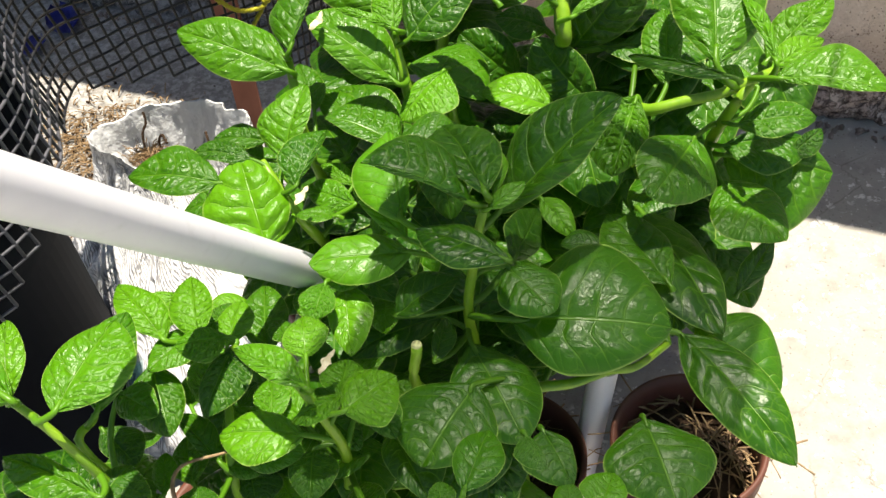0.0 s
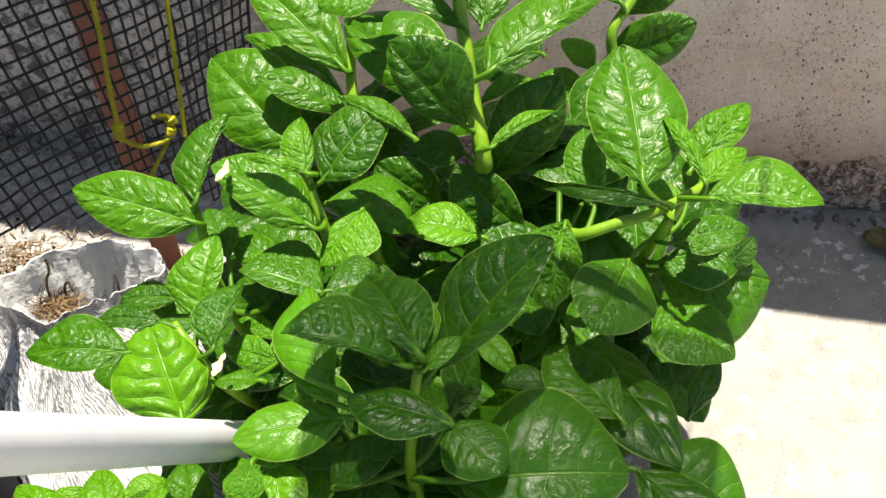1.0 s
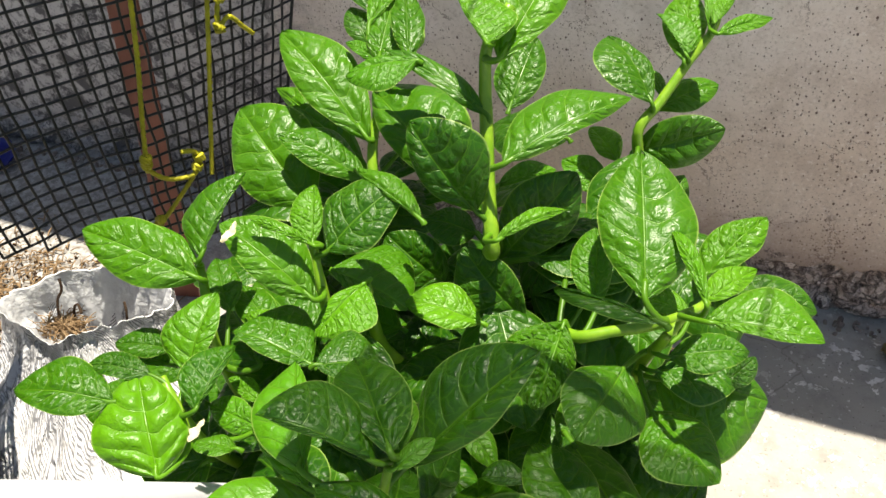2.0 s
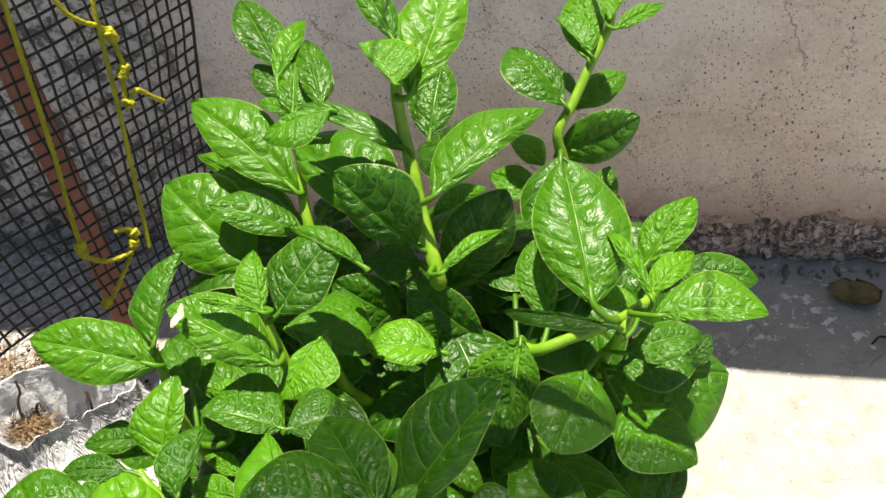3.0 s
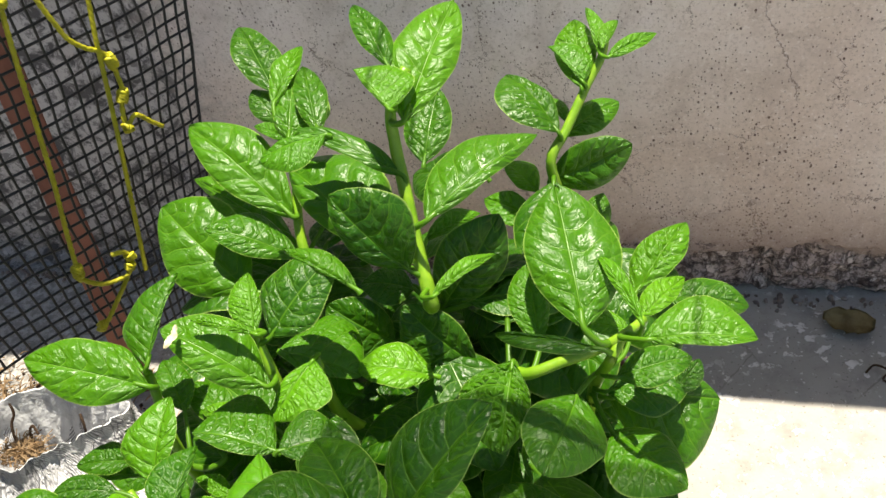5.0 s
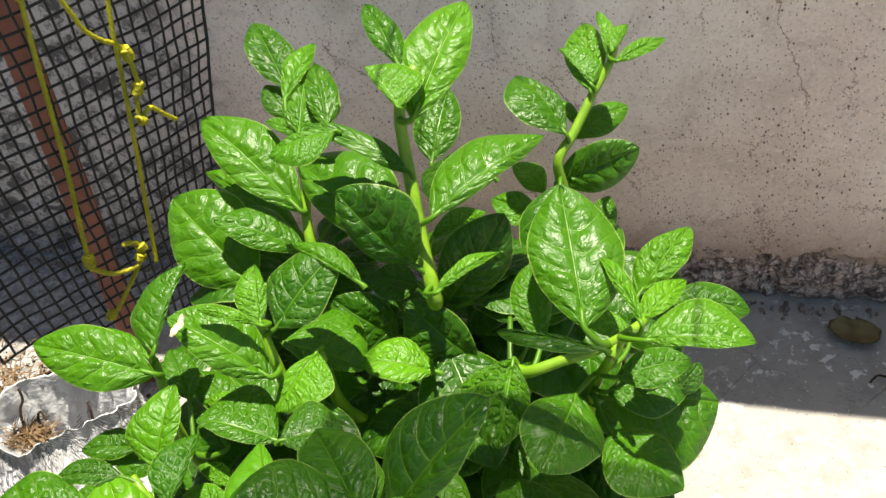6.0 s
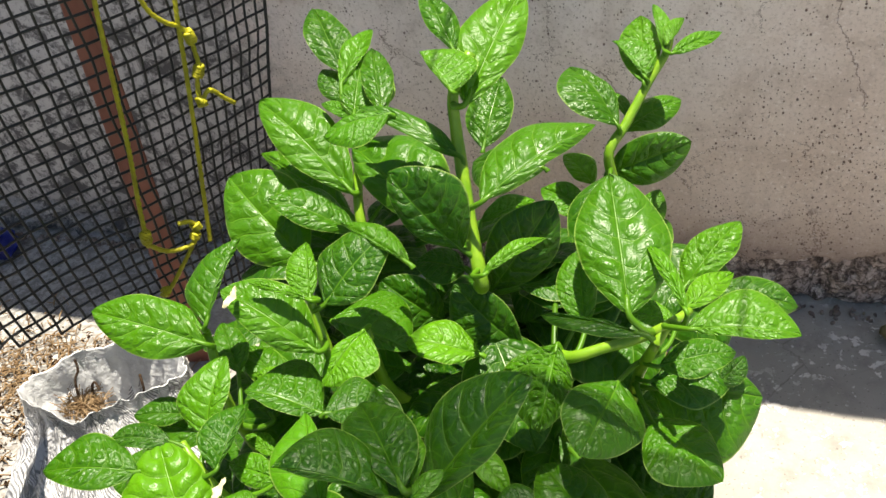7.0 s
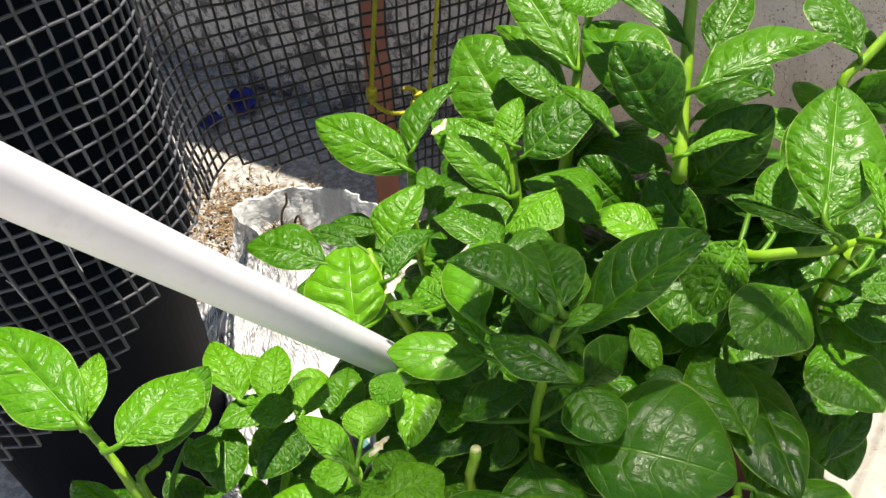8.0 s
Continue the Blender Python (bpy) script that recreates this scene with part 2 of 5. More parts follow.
def plain(name, a, b, scale, rough, bump=0.0, metal=0.0, spec=0.5, stretch=(1, 1, 1), grain=4.0):
    m = Mat(name)
    o = m.coords("Object", stretch)
    f = m.ramp(m.noise(o, scale, 5, 0.6), 0.32, 0.70)
    fine = m.noise(o, scale * grain, 4, 0.6)
    c = m.mix(f, a, b)
    c = m.mix(m.math("MULTIPLY", m.ramp(fine, 0.55, 0.8), 0.3), c, tuple(x * 0.6 for x in a))
    return m.done(c, rough, m.bump(fine, 0.5, bump) if bump else None, metal, spec)


def sack_material():
    m = Mat("printed_plastic_film")
    o = m.coords("UV")
    w1 = m.node("TexWave")
    w1.wave_type, w1.bands_direction = "BANDS", "DIAGONAL"
    m.put(w1.inputs["Vector"], o)
    w1.inputs["Scale"].default_value, w1.inputs["Distortion"].default_value = 40, 30.0
    w1.inputs["Detail"].default_value, w1.inputs["Detail Scale"].default_value = 2, 0.12
    lines = m.ramp(w1.outputs["Fac"], 0.52, 0.72)
    brk = m.ramp(m.noise(o, 7, 4), 0.36, 0.55)
    web = m.math("SUBTRACT", 1.0, m.ramp(m.voronoi(m.coords("UV", (1, 0.5, 1)), 30, "DISTANCE_TO_EDGE"), 0.03, 0.10))
    ink = m.math("MAXIMUM", m.math("MULTIPLY", lines, brk), m.math("MULTIPLY", web, m.ramp(m.noise(o, 5, 2), 0.48, 0.58)))
    c = m.mix(m.ramp(m.noise(o, 6, 4), 0.35, 0.7), (0.56, 0.56, 0.60), (0.76, 0.76, 0.79))
    c = m.mix(m.math("MULTIPLY", ink, 0.78), c, (0.05, 0.055, 0.07))
    sep = m.node("SeparateXYZ")
    m.t.links.new(o, sep.inputs[0])
    band = m.math("MULTIPLY", m.ramp(sep.outputs[1], 0.36, 0.40), m.math("SUBTRACT", 1.0, m.ramp(sep.outputs[1], 0.48, 0.52)))
    c = m.mix(m.math("MULTIPLY", band, m.ramp(m.noise(o, 5, 2), 0.45, 0.55)), c, (0.10, 0.24, 0.25))
    c = m.mix(m.math("MULTIPLY", m.ramp(m.noise(o, 14, 4), 0.5, 0.8), 0.4), c, (0.24, 0.21, 0.18))
    fold = m.node("VectorMath")
    fold.operation = "MULTIPLY_ADD"
    m.put(fold.inputs[0], m.noise(o, 9, 3))
    fold.inputs[1].default_value = (0.3, 0.3, 0)
    m.put(fold.inputs[2], m.coords("UV", (1, 0.7, 1)))
    crease = m.math("ADD", m.voronoi(fold.outputs[0], 16), m.math("MULTIPLY", m.voronoi(fold.outputs[0], 37), 0.5))
    return m.done(c, 0.30, m.bump(m.math("ADD", crease, m.math("MULTIPLY", m.noise(o, 22, 5), 0.5)), 0.65, 0.010), spec=0.5)


def net_material():
    """Black plastic cord, with grey sun sheen painted on where it wraps the drum."""
    m = Mat("black_net")
    o = m.coords("Object")
    sep = m.node("SeparateXYZ")
    m.t.links.new(m.node("TexCoord").outputs["Object"], sep.inputs[0])
    c = m.mix(m.ramp(m.noise(o, 60, 4), 0.3, 0.7), (0.005, 0.005, 0.006), (0.011, 0.012, 0.014))
    edge = m.math("ADD", sep.outputs[1], m.math("MULTIPLY", m.math("SUBTRACT", m.noise(o, 9, 4), 0.5), 0.16))
    # grey tone in place of the sun's glints on the cords
    sun_sheen = m.math("SUBTRACT", 1.0, m.ramp(edge, -0.34, -0.20))
    sun_sheen = m.math("MULTIPLY", sun_sheen, m.math("ADD", 0.45, m.math("MULTIPLY", m.ramp(m.noise(o, 26, 4), 0.35, 0.65), 0.55)))
    c = m.mix(sun_sheen, c, (0.115, 0.115, 0.14))
    return m.done(c, m.math("ADD", 0.46, m.math("MULTIPLY", sun_sheen, 0.2)), m.bump(m.noise(o, 400, 3), 0.4, 0.0004), spec=0.55)


LEAF, STEM = leaf_material(), stem_material()
PALE = plain("cut_stem", (0.42, 0.46, 0.20), (0.55, 0.56, 0.30), 90, 0.6)
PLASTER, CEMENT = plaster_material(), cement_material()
PVC = plain("white_pvc", (0.70, 0.69, 0.77), (0.76, 0.75, 0.82), 12, 0.34, 0.0003)
NET = net_material()
TANK = plain("black_plastic", (0.003, 0.004, 0.008), (0.006, 0.009, 0.016), 6, 0.6, 0.001, spec=0.03)
TWINE = plain("pale_twine", (0.30, 0.30, 0.32), (0.45, 0.44, 0.44), 90, 0.7)
RUST = plain("red_oxide_post", (0.19, 0.065, 0.045), (0.30, 0.115, 0.08), 18, 0.7, 0.001, stretch=(1, 1, 0.35))
ROPE = plain("yellow_rope", (0.36, 0.335, 0.010), (0.52, 0.49, 0.02), 60, 0.55, 0.001)
SACK = sack_material()
LINING = plain("silver_lining", (0.50, 0.51, 0.54), (0.74, 0.75, 0.78), 14, 0.24, 0.010)
CLAY = plain("brown_pot", (0.10, 0.033, 0.021), (0.15, 0.052, 0.034), 14, 0.6, 0.001)
SOIL = plain("dark_soil", (0.035, 0.022, 0.015), (0.08, 0.052, 0.035), 60, 0.95, 0.006, spec=0.1)
STRAW = plain("dry_straw", (0.20, 0.125, 0.065), (0.36, 0.255, 0.15), 80, 0.85, 0.001, spec=0.2)
DRYLEAF = plain("dead_leaf", (0.24, 0.18, 0.08), (0.42, 0.34, 0.17), 50, 0.75, 0.002, spec=0.3)
RUBBLE = plain("broken_mortar", (0.15, 0.115, 0.10), (0.34, 0.28, 0.25), 40, 0.95, 0.004, spec=0.15)
CREAM = plain("dry_leaf_tip", (0.48, 0.42, 0.24), (0.70, 0.66, 0.48), 120, 0.8, 0.001, spec=0.2)
BLUE = plain("blue_plastic", (0.025, 0.035, 0.26), (0.04, 0.055, 0.38), 30, 0.45, 0.002)


# ---- helpers for things ----
def part(name, bm, material, parent=None, label="", smooth=True):
    """One bmesh as one mesh object, under a thing or part."""
    me = bpy.data.meshes.new(name)
    bm.to_mesh(me)
    bm.free()
    if smooth:
        me.polygons.foreach_set("use_smooth", [True] * len(me.polygons))
    me.materials.append(material)
    ob = new(name, me)
    ob.parent = parent
    if label:
        ob["label"] = label
    return ob


def thing(name, label, category, group="", kind="", at=(0, 0, 0)):
    ob = new(name)
    ob.empty_display_size = 0.05
    ob.location = at
    return tagged(ob, label, category, group, kind)


def grid(bm, rows, closed=False):
    """Quads between rows of points; returns the rows of vertices."""
    vs = [[bm.verts.new(p) for p in row] for row in rows]
    n = len(rows[0])
    for a, b in zip(vs, vs[1:]):
        for i in range(n if closed else n - 1):
            j = (i + 1) % n
            bm.faces.new((a[i], a[j], b[j], b[i]))
    return vs


def smooth_line(points, steps=6):
    """A Catmull-Rom line through points."""
    p = [Vector(q) for q in points]
    p = [2 * p[0] - p[1]] + p + [2 * p[-1] - p[-2]]
    out = []
    for a, b, c, d in zip(p, p[1:], p[2:], p[3:]):
        for k in range(steps):
            t = k / steps
            out.append(0.5 * (2 * b + (c - a) * t + (2 * a - 5 * b + 4 * c - d) * t * t + (3 * b - a - 3 * c + d) * t ** 3))
    return out + [p[-2]]


def tube(bm, line, radii, sides=8, caps=True):
    """A tube along a line; radii: one number or one a point."""
    line = [Vector(q) for q in line]
    if not isinstance(radii, (list, tuple)):
        radii = [radii] * len(line)
    up = Vector((0.31, 0.22, 0.92))
    rows = []
    for i, q in enumerate(line):
        d = (line[min(i + 1, len(line) - 1)] - line[max(i - 1, 0)]).normalized()
        x = d.cross(up).normalized()
        y = x.cross(d)
        rows.append([q + radii[i] * (math.cos(a) * x + math.sin(a) * y) for a in [2 * math.pi * k / sides for k in range(sides)]])
    vs = grid(bm, rows, True)
    if caps:
        bm.faces.new(vs[0][::-1])
        bm.faces.new(vs[-1])


def lathe(bm, profile, sides=40, centre=(0, 0), squash=(1, 1)):
    """A turned form from (radius, height) pairs."""
    rows = [[(centre[0] + squash[0] * r * math.cos(a), centre[1] + squash[1] * r * math.sin(a), z) for a in [2 * math.pi * k / sides for k in range(sides)]] for r, z in profile]
    return grid(bm, rows, True)


def block(bm, x0, x1, y0, y1, z0, z1):
    m = Matrix.Translation(((x0 + x1) / 2, (y0 + y1) / 2, (z0 + z1) / 2)) @ Matrix.Diagonal((x1 - x0, y1 - y0, z1 - z0, 1))
    return bmesh.ops.create_cube(bm, size=1, matrix=m)


# ---- the setting ----
WALL_Y = 1.512
bm = bmesh.new()
levels = [0.0045 * k for k in range(36)] + [0.162 + 1.158 * k / 90 for k in range(91)]
spans = [-2.6 + 0.02 * i for i in range(95)] + [-0.70 + 0.0055 * i for i in range(346)] + [1.203 + 0.02 * i for i in range(41)]


def crumble(x, z):
    """How far the plaster stands proud at one place; it has broken away near the floor."""
    d = 0.004 * noise.noise(Vector((x * 5, z * 5, 1))) + 0.002 * noise.noise(Vector((x * 19, z * 19, 4)))
    edge = 0.094 + 0.020 * noise.noise(Vector((x * 6, 2, 5))) + 0.016 * noise.noise(Vector((x * 24, 8, 5))) + 0.007 * noise.noise(Vector((x * 80, 1, 5)))
    if z < edge + 0.004:
        k = min(1.0, (edge + 0.004 - z) / 0.008)
        lump = noise.noise(Vector((x * 14, z * 26, 9))) + 0.75 * noise.noise(Vector((x * 38, z * 55, 3))) + 0.5 * noise.noise(Vector((x * 90, z * 110, 6)))
        layer = math.floor(3.2 * (0.5 + 0.5 * noise.noise(Vector((x * 20, z * 30, 12))))) / 3
        d += k * (0.016 * lump + 0.014 * layer - 0.018)
        if z < 0.010:
            d -= 0.012 * max(0.0, 0.3 + noise.noise(Vector((x * 18, 4, 4))))
    return d


rows = [[(x, WALL_Y - crumble(x, z), z) for x in spans] for z in levels]
front = grid(bm, rows)
top = [bm.verts.new((v.co.x, WALL_Y + 0.12, 1.32)) for v in front[-1]]
back = [bm.verts.new((v.co.x, WALL_Y + 0.12, 0)) for v in front[-1]]
for a, b, c, d, e, f in zip(front[-1], front[-1][1:], top, top[1:], back, back[1:]):
    bm.faces.new((a, b, d, c))
    bm.faces.new((c, d, f, e))
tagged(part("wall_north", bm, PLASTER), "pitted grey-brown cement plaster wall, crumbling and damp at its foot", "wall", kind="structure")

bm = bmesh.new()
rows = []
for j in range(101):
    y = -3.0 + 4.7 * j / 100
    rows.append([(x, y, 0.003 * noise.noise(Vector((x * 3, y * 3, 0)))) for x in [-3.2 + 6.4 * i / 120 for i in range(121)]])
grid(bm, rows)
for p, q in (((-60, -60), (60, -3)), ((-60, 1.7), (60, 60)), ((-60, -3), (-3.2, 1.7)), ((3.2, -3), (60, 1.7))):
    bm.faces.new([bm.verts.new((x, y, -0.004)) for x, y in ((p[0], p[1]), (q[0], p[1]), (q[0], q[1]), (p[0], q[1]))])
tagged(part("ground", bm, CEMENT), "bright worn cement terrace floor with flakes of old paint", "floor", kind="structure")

# rubble where the plaster has fallen at the wall's foot
rng = random.Random(5)
bm = bmesh.new()
for k in range(420):
    x = rng.uniform(-1.3, 1.1)
    r = rng.uniform(0.002, 0.008)
    m = Matrix.Translation((x, WALL_Y - 0.004 - abs(rng.gauss(0, 0.012)), r * 0.45)) @ Euler([rng.uniform(0, 3) for _ in range(3)]).to_matrix().to_4x4() @ Matrix.Diagonal((r, r * rng.uniform(0.5, 1), r * rng.uniform(0.4, 0.8), 1))
    bmesh.ops.create_icosphere(bm, subdivisions=1, radius=1, matrix=m)
tagged(part("mortar_crumbs", bm, RUBBLE, smooth=False), "grey mortar crumbs along the foot of the wall", "rubble", kind="stuff")


# ---- the net, its post and ropes, the black tank ----
def net_plan():
    arc = [(-0.60 + 0.205 * math.cos(radians(a)), 0.65 + 0.205 * math.sin(radians(a)), 0) for a in range(-120, 61, 20)]
    return smooth_line(arc + [(-0.535, 0.87, 0), (-0.562, 0.93, 0), (-0.553, 1.01, 0), (-0.51, 1.09, 0), (-0.458, 1.18, 0), (-0.425, 1.28, 0), (-0.39, 1.41, 0)], 12)


def resample(line, step):
    out, left = [line[0]], step
    for a, b in zip(line, line[1:]):
        d = (b - a).length
        while d >= left:
            a = a + (b - a) * (left / d)
            out.append(a)
            d, left = (b - a).length, step
        left -= d
    return out


def build_net():
    net = thing("garden_net", "black plastic mesh netting hung as a curved screen from a post", "net", at=(-0.45, 1.1, 0.3))
    cell = 0.0182
    plan = resample(net_plan(), cell)
    n = len(plan)
    bend = sum(1 for p in plan if p.y < 0.83)
    cols = []
    for i, p in enumerate(plan):
        f = i / n
        turn = math.atan2(p.y - 0.65, p.x + 0.60)
        # the rows sag towards the wall, and the lower edge is cut aslant
        base = 0.46 - 0.05 * min(1, max(0, f - 0.45) * 5) + 0.02 * math.sin(i * 0.11) - 0.20 * max(0, f - 0.60)
        low = base - 0.42 * max(0, f - 0.60)
        if i < bend:
            low = min(0.50, 0.480 + 0.13 * turn)
        far = min(1, max(0, (f - 0.74) / 0.26))
        back = (plan[i - 1] - p).normalized() if i else Vector((0, 0, 0))
        col = {}
        for k in range(math.floor((low - base) / cell), 60):
            z = base + k * cell
            if z > 1.12:
                break
            q = Vector((p.x, p.y, z))
            if i < bend:
                q.xy = Vector((-0.60, 0.65)) + (q.xy - Vector((-0.60, 0.65))) * (1 + 0.42 * max(0, z - 0.52))
            q += back * (0.30 * far * max(0, 0.62 - z))
            lean = 0.020 * math.sin(3 * z + 0.06 * i)
            wob = 0.0024 * noise.noise(Vector((i * 0.4, k * 0.4, 3)))
            q += Vector((lean * 0.6 + wob, lean + wob, 0.0035 * noise.noise(Vector((i * 0.3, k * 0.3, 8))) + 0.010 * math.sin(i * 0.16)))
            col[k] = q
        cols.append(col)
    origin = Vector((-0.45, 1.1, 0.3))
    for c in cols:
        bm = bmesh.new()
        tube(bm, [c[k] - origin for k in sorted(c)], 0.0017, 6, False)
        part("upright_strand", bm, NET, net)
    for k in range(min(min(c) for c in cols), max(max(c) for c in cols) + 1):
        run = []
        for c in cols + [{}]:
            if k in c:
                run.append(c[k] - origin)
            elif run:
                if len(run) > 1:
                    bm = bmesh.new()
                    tube(bm, run, 0.0017, 6, False)
                    part("cross_strand", bm, NET, net)
                run = []
    bm = bmesh.new()
    tube(bm, [cols[-1][k] - origin for k in sorted(cols[-1])], 0.0023, 6, False)
    part("edge_cord", bm, NET, net)
    # frayed threads caught in the mesh
    rng = random.Random(17)
    for i, k in ((14, 9), (17, 12), (18, 4), (21, 5), (20, 3), (23, 6)):
        if i < n and k in cols[i]:
            q = cols[i][k] - origin
            out = Vector((cols[i][k].x + 0.60, cols[i][k].y - 0.65, 0)).normalized() * 0.004
            d = Vector((rng.gauss(0, 0.4), rng.gauss(0, 0.4), rng.gauss(0, 1))).normalized() * 0.018
            bm = bmesh.new()
            tube(bm, smooth_line([q - d + out, q - d * 0.3 + out * 2, q + d * 0.4 + out * 1.4, q + d + out * 2.4], 4), 0.0006, 5)
            part("frayed_thread", bm, TWINE, net, "pale frayed thread")
    return net


build_net()

tank = thing("water_drum", "black plastic drum standing behind the net", "drum", at=(-0.60, 0.65, 0))
bm = bmesh.new()
lathe(bm, [(0.0, 0.0), (0.118, 0.0), (0.124, 0.012), (0.150, 0.385), (0.158, 0.39), (0.160, 0.41), (0.176, 0.44), (0.184, 0.50), (0.188, 0.56), (0.228, 1.02), (0.224, 1.035), (0.0, 1.035)], 64)
part("body", bm, TANK, tank)
for z in (0.62, 0.86):
    bm = bmesh.new()
    r = 0.188 + 0.087 * (z - 0.56)
    lathe(bm, [(r - 0.001, z - 0.010), (r + 0.003, z - 0.005), (r + 0.003, z + 0.005), (r - 0.001, z + 0.010)], 64)
    part("hoop", bm, TANK, tank)

post = thing("steel_post", "red-oxide painted steel angle post holding the net", "post", at=(-0.643, 1.245, 0))
bm = bmesh.new()
block(bm, -0.021, 0.021, -0.0025, 0.0025, 0, 1.5)
block(bm, -0.021, -0.016, 0.0025, 0.042, 0, 1.5)
bmesh.ops.bevel(bm, geom=bm.edges[:], offset=0.0012, segments=1, affect="EDGES")
part("angle_bar", bm, RUST, post, smooth=False)
post.rotation_euler = (radians(1.5), radians(6.5), radians(18))


def rope(name, line, label, knots=()):
    """A two-strand twisted rope, with knots at some places along it."""
    r = thing(name, label, "rope", at=line[0])
    o = Vector(line[0])
    path = resample(smooth_line(line, 10), 0.0022)
    for phase in (0, math.pi):
        pts = []
        for i, q in enumerate(path):
            d = (path[min(i + 1, len(path) - 1)] - path[max(0, i - 1)]).normalized()
            x = d.cross(Vector((0.3, 0.8, 0.1))).normalized()
            y = x.cross(d)
            a = i * 0.75 + phase
            pts.append(q - o + 0.0006 * (math.cos(a) * x + math.sin(a) * y))
        bm = bmesh.new()
        tube(bm, pts, 0.0027, 6)
        part("strand", bm, ROPE, r)
    for k in knots:
        i = int(k * (len(path) - 1))
        q = path[i] - o
        d = (path[min(i + 2, len(path) - 1)] - path[max(0, i - 2)]).normalized()
        x = d.cross(Vector((0.3, 0.8, 0.1))).normalized()
        y = x.cross(d)
        turn = [q + d * (0.0042 * (a / 12 - 1)) + 0.0052 * (math.cos(a * 0.8) * x + math.sin(a * 0.8) * y) + 0.0016 * math.sin(a * 1.7) * d for a in range(24)]
        bm = bmesh.new()
        tube(bm, turn, 0.0026, 6)
        part("knot", bm, ROPE, r)
    return r


ROPE_A = [(-0.455, 1.175, 0.741), (-0.458, 1.171, 0.728), (-0.463, 1.158, 0.669), (-0.469, 1.147, 0.604), (-0.475, 1.134, 0.535), (-0.485, 1.120, 0.461), (-0.490, 1.111, 0.413), (-0.491, 1.108, 0.397)]
ROPE_B = [(-0.426, 1.267, 0.696), (-0.428, 1.262, 0.678), (-0.431, 1.251, 0.641), (-0.436, 1.242, 0.594), (-0.441, 1.227, 0.533), (-0.445, 1.211, 0.476), (-0.452, 1.197, 0.414), (-0.456, 1.177, 0.349)]
ROPE_C = [(-0.443, 1.204, 0.732), (-0.443, 1.209, 0.707), (-0.442, 1.215, 0.684), (-0.441, 1.221, 0.663), (-0.437, 1.236, 0.642), (-0.432, 1.250, 0.629), (-0.427, 1.255, 0.613), (-0.427, 1.254, 0.593), (-0.426, 1.250, 0.576), (-0.430, 1.241, 0.558), (-0.431, 1.234, 0.534), (-0.427, 1.249, 0.540), (-0.425, 1.258, 0.535), (-0.421, 1.268, 0.519), (-0.420, 1.285, 0.499)]
ROPE_D = [(-0.487, 1.112, 0.423), (-0.489, 1.107, 0.406), (-0.479, 1.124, 0.378), (-0.462, 1.151, 0.368), (-0.458, 1.166, 0.379), (-0.460, 1.163, 0.396), (-0.468, 1.149, 0.404)]
ROPE_E = [(-0.459, 1.161, 0.377), (-0.464, 1.152, 0.364), (-0.475, 1.129, 0.345), (-0.489, 1.107, 0.325), (-0.494, 1.097, 0.328)]
rope("rope", ROPE_A, "yellow twisted plastic rope hanging in front of the post", (0.03, 0.97))
rope("rope", ROPE_B, "yellow twisted plastic rope hanging down the net")
rope("rope", ROPE_C, "short knotted yellow rope end tied to the net", (0.46, 0.48, 0.61, 0.63, 0.76))
rope("rope", ROPE_D, "yellow rope looped round the post and net", (0.05, 0.8))
rope("rope", ROPE_E, "loose yellow rope end hanging from the loop", (0.03, 0.97))


